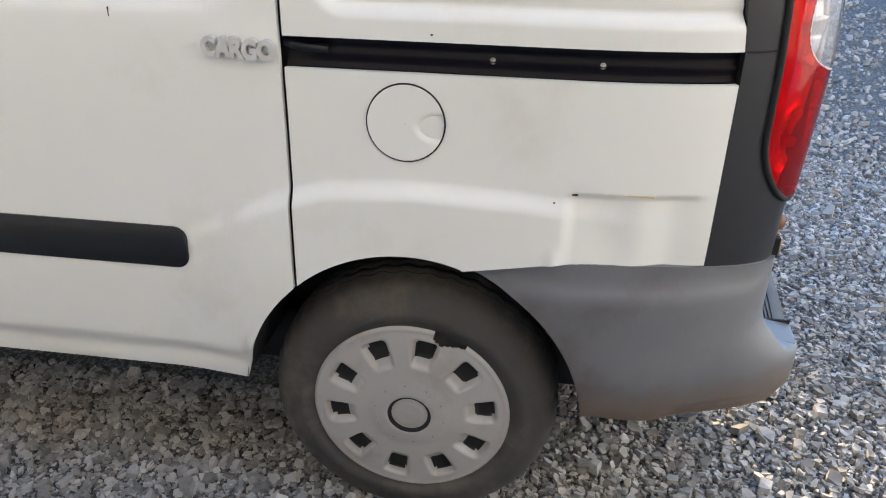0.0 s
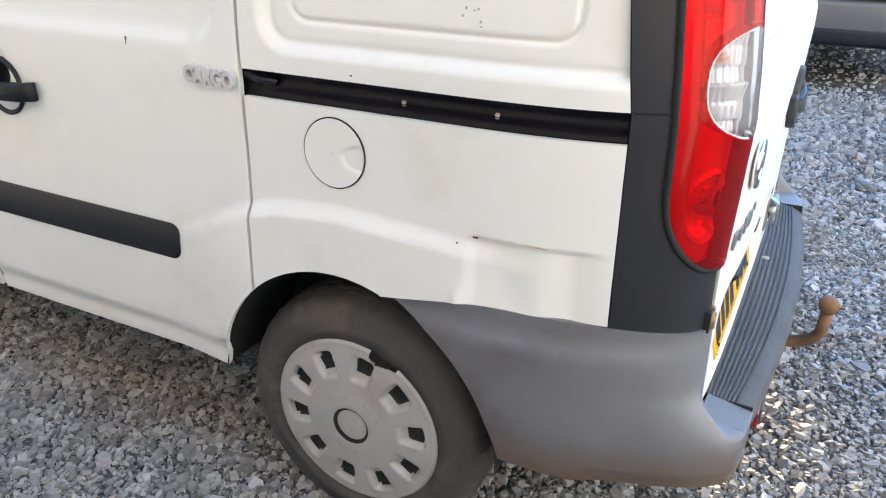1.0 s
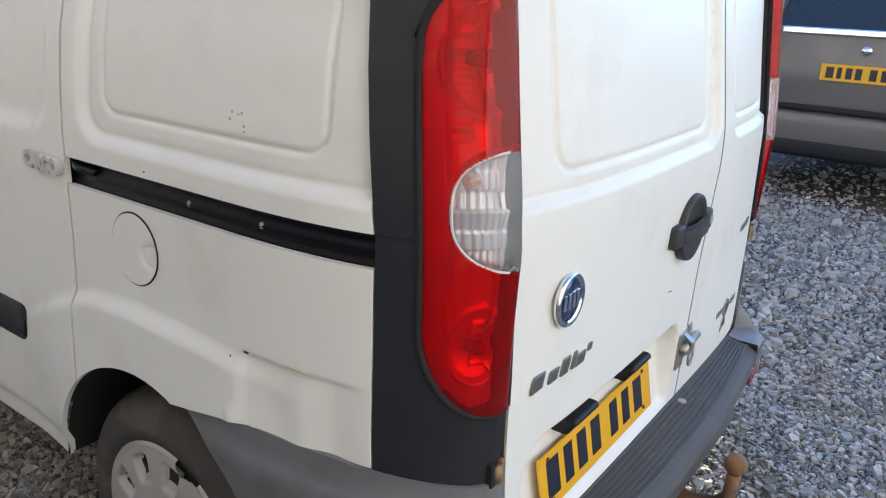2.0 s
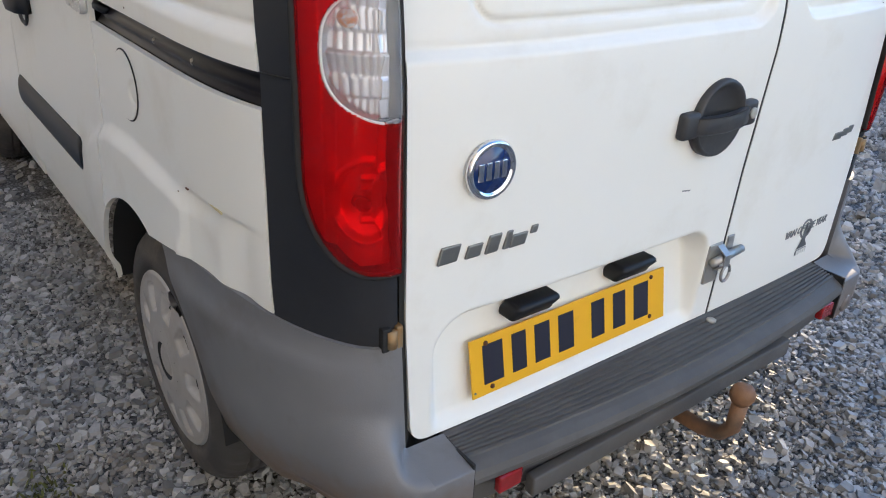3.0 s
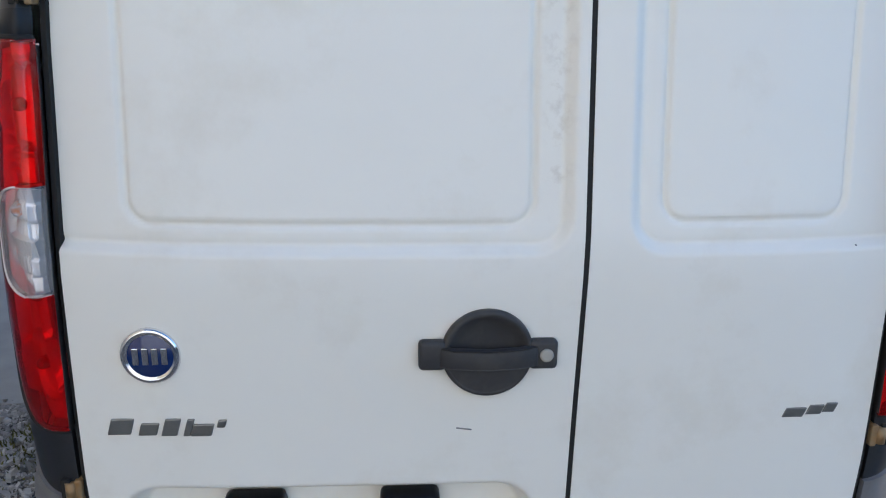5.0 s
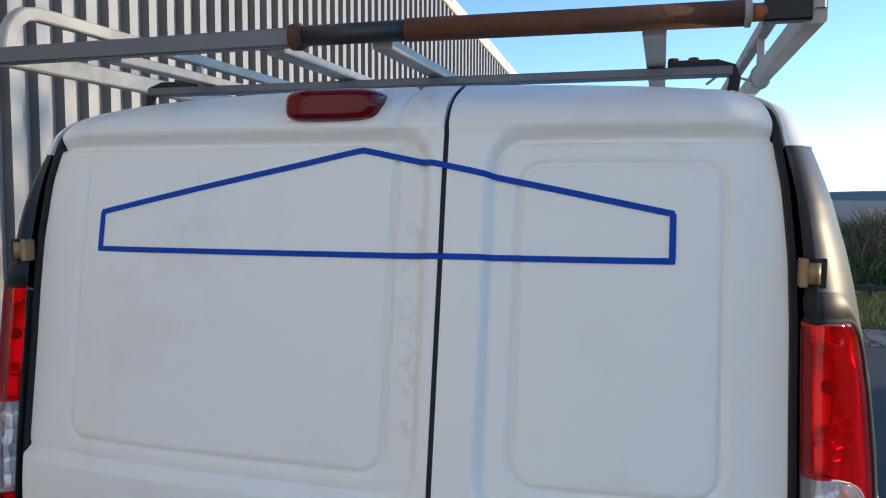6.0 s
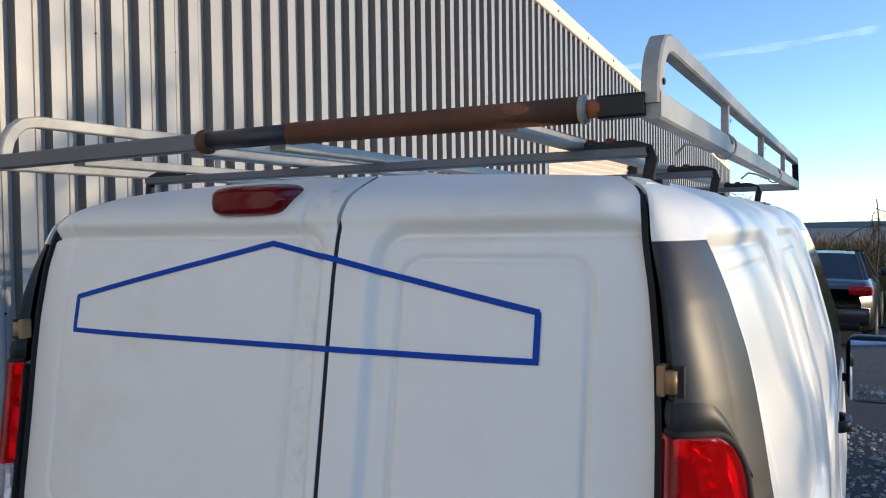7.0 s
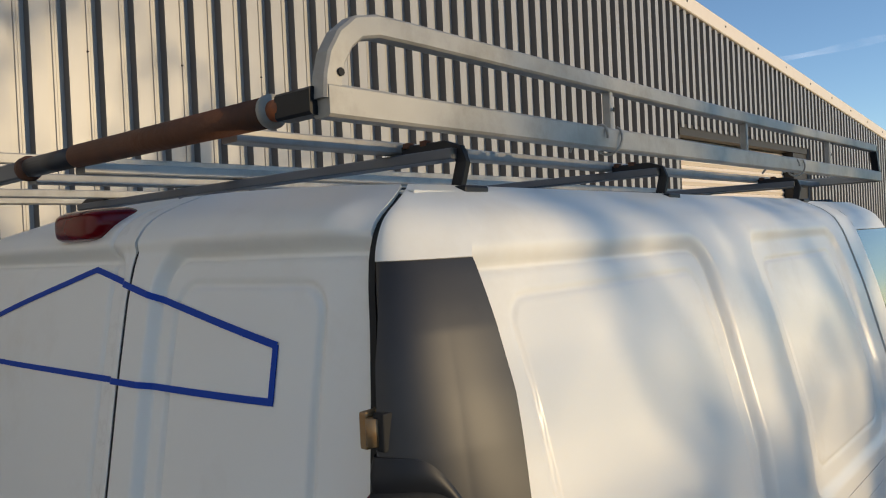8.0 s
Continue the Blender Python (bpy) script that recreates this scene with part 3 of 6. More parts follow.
        if not hole:
            # fine upright flutes over the outer half
            dome = dome + 0.0006 * np.sin((math.pi / 2 - a) * 0.25 * math.tau / 0.009) * smooth01(0.55, 0.35, u)
        return sheet(name, corner_pt(side, a, z), mtl, parent, label, 0.006, out + dome, gap)

    lamp = lens("tail_lamp", lamp_z0, lamp_z1, lamp_edge, REDLENS, 0.001, "red tail lamp lens", van, 90, 220, True)
    lens("reversing_lamp", CZ - CH, CZ + CH, clear_edge, CLEARLENS, 0.0012, "clear fluted reversing lamp lens", lamp, 60, 90, False)
    # pale rim round the clear lens
    t = np.linspace(-1, 1, 60)
    zz = CZ + CH * np.sign(t) * np.abs(t) ** 0.6
    aa = clear_edge(zz)
    kk = np.clip((aa - lamp_edge(zz)) / (math.pi / 2 - 0.012 - lamp_edge(zz)), 0, 1)
    pts = []
    for p, q in zip(corner_pt(side, np.minimum(aa, math.pi / 2 - 0.012), zz), kk):
        pts.append((float(p[0]), float(p[1]) - 0.0015 - 0.0068 * (1 - (1 - q) ** 4), float(p[2])))
    part("lens_rim", tube_bm(pts, 0.0042, seg=6), LENSRIM, lamp, "", True)
    # silvered reflector behind the lenses: a stepped edge, two round bowls and a fluted box
    u, v = grid(84, 220)
    z = lamp_z0 + 0.004 + (lamp_z1 - lamp_z0 - 0.008) * v
    a0 = lamp_edge(z) + 0.012
    a = a0 + (math.pi / 2 - 0.004 - a0) * u
    w = (math.pi / 2 - a) * 0.235
    deep = -0.006 - 0.020 * smooth01(0.128, 0.116, w)
    for zc, rc, wc in ((0.893, 0.064, 0.060), (1.312, 0.076, 0.055)):
        dd = np.sqrt((w - wc) ** 2 + (z - zc) ** 2)
        bowl = smooth01(rc, rc - 0.008, dd)
        cup = -0.004 - 0.014 * (1 - np.clip(dd / rc, 0, 1) ** 2)
        # bright flat facets above and below the bulb
        facet = ((np.abs(w - wc + 0.004) < 0.022) & (np.abs(np.abs(z - zc) - 0.026) < 0.011)).astype(float)
        deep = deep + bowl * (cup + facet * (0.004 + 0.30 * np.abs(np.abs(z - zc) - 0.026))) + 0.004 * np.exp(-((dd - rc) / 0.005) ** 2)
        deep = deep - 0.006 * smooth01(0.012, 0.009, dd)
    box = (np.abs(z - CZ) < CH) & (a > clear_edge(z))
    row = np.floor((z - CZ + CH) / 0.029)
    flute = 0.0035 * np.abs(np.sin((w + 0.004 * row) * math.pi / (0.013 + 0.003 * (row % 2)))) + 0.006 * (((z - CZ + CH) / 0.029) % 1.0) * (row % 3 - 0.6)
    deep = np.where(box, -0.022 + flute, deep)
    # ribs along the outer wall of the upper lamp
    deep = deep + np.where((z > CZ + CH + 0.01) & (w > 0.085) & (w < 0.122), 0.004 * np.sin(z * math.tau / 0.021), 0)
    sheet("reflector", corner_pt(side, a, z), SILVER, lamp, "silvered lamp reflector", 0.004, deep)
    for zc, rc, mtl, lb in ((1.150, 0.013, BULB, "orange indicator bulb"), (0.893, 0.011, REDREF, ""), (1.312, 0.012, REDREF, "")):
        aa = np.array(math.pi / 2 - (0.075 if mtl is BULB else 0.058) / 0.235)
        p = corner_pt(side, aa, np.array(zc))
        part("bulb", lathe_bm([(rc * 0.8, 0.03), (rc, 0.012), (rc * 0.85, 0.004), (rc * 0.5, -0.001), (0.0001, -0.002)], (float(p[0]) - side * 0.006, float(p[1]) + 0.012, zc), "y", 20), mtl, lamp, lb, True)
    # dark strip beside the door, dark seam round the lens
    u, v = grid(8, 90)
    z = lamp_z0 + 0.004 + (lamp_z1 - lamp_z0 - 0.012) * v
    a = math.pi / 2 - 0.002 - 0.012 * (1 - u)
    sheet("lamp_gasket", corner_pt(side, a, z), GASKET, lamp, "dark strip along the lamp", 0.02, 0.0085 + 0.002 * np.sin(u * math.pi))
    tt = np.linspace(0, 1, 40)
    zz = np.concatenate([lamp_z0 + 0.15 * tt ** 2, np.linspace(lamp_z0 + 0.16, lamp_z1 - 0.08, 30), lamp_z1 - 0.075 * (1 - tt) ** 2])
    pts = [tuple(map(float, p)) for p in corner_pt(side, lamp_edge(zz) - 0.006, zz)]
    ends = [[tuple(map(float, p)) for p in corner_pt(side, np.linspace(math.pi / 2 - 0.02, float(lamp_edge(np.array(zq))), 12), np.full(12, zq))] for zq in (lamp_z0 - 0.002, lamp_z1 + 0.002)]
    part("lamp_seam", tube_bm(ends[0][:-1] + pts + ends[1][::-1][1:], 0.012, seg=8), DARK, lamp, "", True)
    zs_ = np.full(24, 1.066)
    seam = corner_pt(side, np.linspace(float(corner_angle(PIL(np.array(1.066)), np.array(1.066))) + 0.01, float(lamp_edge(np.array(1.066))) - 0.03, 24), zs_)
    part("pillar_seam", tube_bm([tuple(map(float, p)) for p in seam], 0.003, seg=6), DARK, van, "", True)
    # gloss black collar over the lamp
    u, v = grid(40, 12)
    a1 = math.pi / 2 - 0.02 - (math.pi / 2 - 0.02 - lamp_edge(np.array(1.33)) + 0.04) * u
    zl = np.where(u > 0.5, lamp_z1 - 0.075 * (np.clip(u - 0.5, 0, 1) / 0.5) ** 2.2, lamp_z1)
    sheet("lamp_collar", corner_pt(side, a1, zl + 0.004 + 0.040 * v * (1 - 0.75 * u ** 3)), TRIM, lamp, "gloss black collar over the lamp", 0.006, 0.0015 + 0.003 * np.sin(v * math.pi))

# roof
u, v = grid(40, 80)
yy = 0.200 + (2.42 - 0.200) * v
half = HALF(1.772) - 0.004
xx = -half + 2 * half * u
zz = 1.772 + 0.030 * (1 - (np.abs(xx) / half) ** 2.2) * smooth01(0.19, 0.75, yy) - 0.02 * smooth01(1.7, 2.5, yy)
roof = sheet("roof", np.stack([xx, yy, crown(xx, zz)], -1), PAINT, van, "", 0.012)

# sliding door (near side) and front doors
def side_panel(name, side, y0f, y1f, z0f, z1, mtl, rel_fn=None, n=70, m=70, out=0.0, thick=0.012, parent=None, label=""):
    u, v = grid(n, m)
    ya = y0f + (y1f - y0f) * u
    lo = z0f(ya) if callable(z0f) else z0f
    z = lo + (z1 - lo) * v
    rel = rel_fn(ya, z) if rel_fn else np.zeros_like(z)
    return sheet(name, side_pt(side, ya, z), mtl, parent or van, label, thick, rel + out)


def slide_rel(y, z):
    rel, d = rect_relief(y, z, 0.985, 1.80, 1.112, 1.665, 0.014, 0.035, 0.06)
    _, d2 = rect_relief(y, z, 1.04, 1.74, 1.165, 1.61, 0.01, 0.02, 0.04)
    hd = np.sqrt((y - 1.70) ** 2 + (z - 0.985) ** 2)
    return rel - 0.003 * np.exp(-(d2 / 0.006) ** 2) + flare(y, z) - 0.02 * smooth01(0.075, 0.05, hd) - 0.011 * smooth01(0.430, 0.395, z) + 0.006 * smooth01(0.378, 0.362, z)


def slide_low(y):
    return arch_bottom(y, 0.343, AXLE_Y)


side_panel("sliding_door", -1, Y_SLIDE + 0.004, Y_FRONT - 0.004, slide_low, 1.775, PAINT, slide_rel, 90, 110)
for side in (-1, 1):
    def fd_low(y):
        return arch_bottom(y, 0.343, FRONT_AXLE)
    side_panel("front_door", side, Y_FRONT + (0.004 if side < 0 else 0.034), 2.98, 0.35, 1.06, PAINT, None, 40, 40)
    side_panel("front_wing", side, 2.988, 4.14, fd_low, 0.98, PAINT, None, 60, 40)
    # window band leaning back to the screen
    u, v = grid(30, 20)
    z = 1.075 + (1.66 - 1.075) * v
    y0 = Y_FRONT + 0.15
    y1 = np.interp(z, [1.05, 1.75], [3.10, 2.50])
    y = y0 + (y1 - y0) * u
    sheet("door_window", side_pt(side, y, z), GLASS, van, "dark side window glass", 0.006, -0.004 + 0 * z)
    u, v = grid(10, 20)
    y = Y_FRONT + (0.004 if side < 0 else 0.034) + 0.148 * u
    z = 1.064 + (1.775 - 1.064) * v
    sheet("door_pillar", side_pt(side, y, z), PAINT, van, "", 0.012)
    u, v = grid(20, 6)
    z = 1.66 + (1.775 - 1.66) * v
    y = Y_FRONT + 0.18 + (2.48 - Y_FRONT - 0.18) * u
    sheet("cant_rail", side_pt(side, y, z), PAINT, van, "", 0.012)
# windscreen, bonnet, nose
u, v = grid(20, 20)
z = 1.0 + (1.765 - 1.0) * v
hw = (HALF(z) - 0.04)
x = -hw + 2 * hw * u
y = np.interp(z, [1.0, 1.77], [3.42, 2.42]) - 0.22 * (x / 0.8) ** 2
sheet("windscreen", np.stack([x, y, z], -1), GLASS, van, "dark windscreen glass", 0.006)
u, v = grid(24, 20)
y = 3.2 + (4.12 - 3.2) * v
hw = side_pt(1, y, 0.97 + 0 * y)[..., 0] - 0.005
x = -hw + 2 * hw * u
z = 1.04 - 0.10 * ((y - 3.2) / 0.92) ** 1.6 - 0.05 * (np.abs(x) / 0.85) ** 3
sheet("bonnet", np.stack([x, y, z], -1), PAINT, van, "", 0.012)
u, v = grid(24, 20)
z = 0.28 + (0.95 - 0.28) * v
x = -0.34 + 0.68 * u
y = 4.20 - 0.05 * (x / 0.5) ** 2 - 0.07 * smooth01(0.6, 0.95, z)
sheet("front_bumper", np.stack([x, y, z], -1), BUMPER, van, "", 0.02)

# rub strip on the sliding door
u, v = grid(60, 14)
u = u ** 1.8
z0, z1 = 0.610, 0.696
y = 1.132 + (1.862 - 1.132) * u
end = np.clip((1.132 + 0.028 - y) / 0.028, 0, 1)
z = (z0 + z1) / 2 + (2 * v - 1) * ((z1 - z0) / 2 - 0.028 + 0.028 * np.sqrt(np.clip(1 - end ** 2, 0, 1)))
sheet("rub_strip", side_pt(-1, y, z), TRIM, van, "matt black door rub strip", 0.02, 0.012 * np.clip(np.sin(np.clip(v, 0.02, 0.98) * math.pi), 0, 1) ** 0.4)


# ---- wheels ----
def wheel(side, ay, chipped):
    w = new("wheel")
    w.parent = van
    s = side
    xo = 0.838 * s
    prof = [(0.18, -0.014), (0.205, -0.004), (0.212, 0.004), (0.219, 0.004), (0.221, 0.008), (0.246, 0.011), (0.249, 0.008), (0.270, 0.004), (0.284, -0.003), (0.297, -0.016), (0.304, -0.030), (0.308, -0.046)]
    for g in (-0.056, -0.086, -0.116):
        prof += [(0.310, g + 0.008), (0.300, g + 0.006), (0.300, g), (0.310, g - 0.002)]
    prof += [(0.306, -0.140), (0.296, -0.158), (0.26, -0.172), (0.2, -0.165)]
    tb = lathe_bm([(r, o * s) for r, o in prof], (xo, ay, AXLE_Z), "x", 160)
    # tread notches over the shoulder
    for vert in tb.verts:
        q = Vector((0, vert.co.y - ay, vert.co.z - AXLE_Z))
        if q.length > 0.290 and int(round(math.atan2(q.z, q.y) / math.tau * 160)) % 4 < 2:
            vert.co -= q.normalized() * (0.0045 if q.length > 0.300 else 0.002)
    part("tyre", tb, TYRE, w, "dusty black rubber tyre", True)
    # rim behind the trim
    part("rim", lathe_bm([(0.209, -0.03 * s), (0.207, -0.010 * s), (0.15, -0.028 * s), (0.0001, -0.028 * s)], (xo, ay, AXLE_Z), "x", 48), RIM, w, "dark rusty steel rim", True)
    # trim with ten slots
    nt, K = 240, 1.077
    rs = np.concatenate([np.linspace(0.0005, 0.1, 15), np.linspace(0.104, 0.172, 24), np.linspace(0.176, 0.197, 7)])
    verts, faces, dark = [], [], []
    th = np.arange(nt) * math.tau / nt
    D = np.zeros((len(rs), nt))
    for i, r in enumerate(rs):
        base = np.interp(r, [0, 0.031, 0.034, 0.038, 0.044, 0.075, 0.077, 0.15, 0.185, 0.192, 0.197], [0.022, 0.022, 0.018, 0.018, 0.024, 0.021, 0.0195, 0.014, 0.008, 0.010, 0.0])
        k = np.round(th / (math.tau / 10))
        dt = (th - k * math.tau / 10) * r
        q = np.sqrt(np.maximum(np.abs(dt) - 0.0145 * (r / 0.14), 0) ** 2 + np.maximum(np.abs(r - 0.140) - 0.022, 0) ** 2)
        D[i] = smooth01(0.010, 0.002, q) * np.interp(r, [0.108, 0.134], [0.25, 1.0])
        dots = np.sqrt(((th - (k + 0.5 * np.sign(th - k * math.tau / 10)) * math.tau / 10) * r) ** 2 + (r - 0.068) ** 2)
        o = base - 0.020 * D[i] - 0.003 * smooth01(0.004, 0.002, dots)
        for t, oo in zip(th, o):
            verts.append((xo + s * oo, ay - K * r * math.cos(t + 0.12), AXLE_Z + K * r * math.sin(t + 0.12)))
    for i in range(len(rs) - 1):
        for j in range(nt):
            if chipped and rs[i] > 0.176 - 0.006 * math.sin(j * 0.33) + 0.25 * abs(th[j] - 1.02) ** 2 and 0.86 < th[j] < 1.20:
                continue
            j2 = (j + 1) % nt
            faces.append((i * nt + j, i * nt + j2, (i + 1) * nt + j2, (i + 1) * nt + j))
            dark.append(1 if min(D[i, j], D[i + 1, j2]) > 0.80 or 0.0335 < rs[i] < 0.0365 else 0)
    hub = link("hubcap", verts, faces, HUBCAP, w, "scuffed silver ten-slot wheel trim" + (" with a broken rim" if chipped else ""), True)
    hub.data.materials.append(DARK)
    for k in range(10):
        t = (k + 0.5) * math.tau / 10 + 0.12
        part("trim_hole", lathe_bm([(0.0034, 0.0), (0.0030, 0.0012 * s), (0.0001, 0.0008 * s)], (xo + s * 0.0204, ay - 0.072 * math.cos(t), AXLE_Z + 0.072 * math.sin(t)), "x", 10), DARK, w)
    hub.data.polygons.foreach_set("material_index", dark)
    # dark liner inside the arch
    bm = bmesh.new()
    rows = []
    for k in range(33):
        a = math.pi * (0.047 + 0.953 * k / 32)
        y, z = ay + 0.352 * math.cos(a), AXLE_Z + 0.397 * math.sin(a)
        rows.append([bm.verts.new((s * xx, y, z)) for xx in (0.861, 0.60)])
    for a, b in zip(rows, rows[1:]):
        bm.faces.new((a[0], a[1], b[1], b[0]))
    part("arch_liner", bm, DARK, van, "", True)
    return w


RIM = mat("rusty_steel_rim", (0.05, 0.03, 0.024), 0.7, var=0.3, scale=30)
wheel(-1, AXLE_Y, True), wheel(1, AXLE_Y, False), wheel(-1, FRONT_AXLE, False), wheel(1, FRONT_AXLE, False)
part("underbody", box_bm(-0.62, 0.62, 0.12, 3.95, 0.215, 0.42, 0.02), DARK, van)
part("rear_axle", tube_bm([(-0.7, AXLE_Y, 0.27), (0.7, AXLE_Y, 0.27)], 0.07), DARK, van)
# ---- rear bumper ----
def bumper_out(k, z):
    """How far the bumper stands behind the body; k runs from the side (0) to the door edge (1)."""
    full = 0.006 + 0.090 * smooth01(0.535, 0.405, z) * smooth01(0.0, 0.85, k)
    end = 0.006 + 0.090 * smooth01(0.449, 0.430, z)
    f = smooth01(0.70, 1.0, k)
    return full + (end - full) * f - 0.010 * smooth01(0.36, 0.30, z) * smooth01(0.2, 0.8, k)


for side in (-1, 1):
    # from the wheel arch round the corner to the door edge
    u, v = grid(150, 60)
    low0 = np.interp(u, [0, 0.2, 0.45, 0.6, 0.8, 1], [0.322, 0.312, 0.300, 0.298, 0.302, 0.308])
    top0 = np.interp(u, [0, 0.25, 0.5, 0.62, 0.84, 1], [0.655, 0.684, 0.682, 0.674, 0.660, 0.655])
    z = low0 + (top0 - low0) * v
    arch_y = AXLE_Y - ARCH_A * np.sqrt(np.clip(1 - ((z - AXLE_Z) / ARCH_B) ** 2, 0, None))
    yb = np.where(u < 0.6, arch_y + (0.155 - arch_y) * (u / 0.6), 0.155)
    Ps = side_pt(side, yb, z)
    k = np.clip((u - 0.6) / 0.4, 0, 1)
    a0 = corner_angle(0.155, z)
    P = np.where((u < 0.6)[..., None], Ps, corner_pt(side, a0 + (math.pi / 2 - 0.012 - a0) * k, z))
    P[..., 1] -= bumper_out(k, z)
    P[..., 0] += side * 0.012 * smooth01(0.66, 0.60, z) * (1 - smooth01(0.2, 1, k))
    P[..., 0] -= side * 0.016 * smooth01(0.36, 0.31, z) * smooth01(0.4, 0.6, u)
    P[..., 0] += side * 0.0022 * smooth01(0.634, 0.620, z) * smooth01(0.10, 0.25, u) * (1 - smooth01(0.55, 0.8, k))
    sheet("bumper_corner", P, BUMPER, van, "faded grey bumper corner", 0.012)
    # its lower end runs on under the door to the step
    u, v = grid(10, 50)
    z = 0.308 + (0.430 - 0.308) * np.clip(v / 0.7, 0, 1) + (0.448 - 0.430) * np.clip((v - 0.7) / 0.3, 0, 1)
    w = EDGE(z) + 0.004
    x = w + (0.600 - w) * u
    y = REAR(z) + BOW(z) - bumper_out(1.0, z) - 0.004 * u
    x = x - 0.016 * smooth01(0.36, 0.31, z) * (1 - u)
    part("bumper_seam", box_bm(side * 0.5995 - 0.0025, side * 0.5995 + 0.0025, -0.0955, 0.02, 0.322, 0.4405), DARK, van)
    sheet("bumper_end", np.stack([side * x, y, z], -1), BUMPER, van, "", 0.012)
prof = [(0.03, 0.40), (0.03, 0.446), (-0.012, 0.446), (-0.016, 0.443)]
for i in range(7):
    y = -0.022 - 0.0125 * i
    z = 0.4425 - 0.0016 * i
    prof += [(y, z), (y - 0.0015, z + 0.0035), (y - 0.0075, z + 0.003), (y - 0.009, z - 0.001)]
prof += [(-0.116, 0.428), (-0.130, 0.420), (-0.136, 0.408), (-0.136, 0.398), (-0.130, 0.390), (-0.108, 0.385), (-0.104, 0.350), (-0.100, 0.318), (-0.07, 0.310), (0.03, 0.32)]
n = 48
verts, faces = [], []
for i in range(n + 1):
    x = -0.598 + 1.196 * i / n
    for y, z in prof:
        verts.append((x, y + (0.038 * (x / 0.6) ** 2 * min(1, max(0, -y / 0.1))), z))
k = len(prof)
for i in range(n):
    for j in range(k):
        faces.append((i * k + j, i * k + (j + 1) % k, (i + 1) * k + (j + 1) % k, (i + 1) * k + j))
faces += [tuple(range(k)), tuple(n * k + j for j in range(k))]
part("step_flange", box_bm(-0.47, 0.36, -0.114, -0.09, 0.311, 0.354, 0.004, 2), STEPMAT, van, "scuffed lower flange of the bumper step", True)
step = link("bumper_step", verts, faces, STEPMAT, van, "ribbed dark grey plastic bumper step")
for side in (-1, 1):
    part("reflector", box_bm(side * 0.523 - 0.027, side * 0.523 + 0.027, -0.105, -0.088, 0.357, 0.394, 0.004), REDREF, van, "small red bumper reflector").matrix_basis = Matrix.Translation((0, -0.004, 0))
    part("bumper_button", lathe_bm([(0.024, 0.0), (0.024, -0.006), (0.020, -0.009), (0.0001, -0.010)], (side * 0.648, -0.088, 0.352), "y", 24), BUMPER, van, "", True)
part("step_bolt", lathe_bm([(0.011, 0.0), (0.011, 0.004), (0.006, 0.006), (0.0001, 0.006)], (0.128, -0.035, 0.443), "z", 16), STEEL, van, "", True)

# ---- tow bar ----
neck = [(0.0, 0.10, 0.275), (0.0, -0.08, 0.272), (0.0, -0.14, 0.275), (0.001, -0.185, 0.290), (0.002, -0.207, 0.320), (0.0, -0.211, 0.382)]
tow = part("tow_bar", tube_bm(neck, 0.036, 0.032, True, 12), TOWRUST, van, "rusty swan-neck tow bar", True)
part("tow_ball", lathe_bm([(0.0001, -0.026), (0.012, -0.0235), (0.0205, -0.016), (0.025, -0.006), (0.0255, 0.0), (0.025, 0.006), (0.0205, 0.016), (0.014, 0.0215), (0.0001, 0.0225)], (0.0, -0.211, 0.405), "z", 24), TOWRUST, tow, "", True)
part("tow_bracket", box_bm(-0.09, 0.09, -0.06, 0.10, 0.262, 0.30, 0.004), TOWRUST, tow)
# ---- number plate, tape ----
plate = part("number_plate", box_bm(-0.532, -0.010, -0.002, 0.002, 0.0, 0.111), YELLOW, van, "yellow rear number plate with black characters")
PLATE_M = Matrix.Translation((0, -0.0015, 0.486)) @ Matrix.Rotation(radians(-11), 4, "X")
plate.matrix_basis = PLATE_M


def tape_strip(a, b, w=0.0095):
    a, b = np.array(a), np.array(b)
    n = 170
    d = (b - a) / np.linalg.norm(b - a)
    q = np.array([-d[1], d[0]]) * w / 2
    t = np.linspace(-0.004, 1.004, n)[:, None]
    c = a + (b - a) * t
    P = np.stack([c - q, c + q], 1)
    return P


tape = thing("tape_outline", "blue adhesive tape outline stuck across both rear doors", "tape")
corners = [(-0.517, 1.487), (0.504, 1.491), (0.504, 1.562), (-0.001, 1.665), (-0.517, 1.555)]
for a, b in zip(corners, corners[1:] + corners[:1]):
    P = tape_strip(a, b)
    x, z = P[..., 0], P[..., 1]
    S = rear_pt(x, z)
    rl, _ = rect_relief(x, z, -1.2, 0.118, 1.098, 1.690, 0.014, 0.028, 0.055)
    rr, _ = rect_relief(x, z, 0.222, 1.2, 1.098, 1.690, 0.014, 0.028, 0.055)
    sheet("tape_strip", S, BLUE, tape, "", 0.0015, np.where(x < 0.157, rl, rr) + 0.0025)

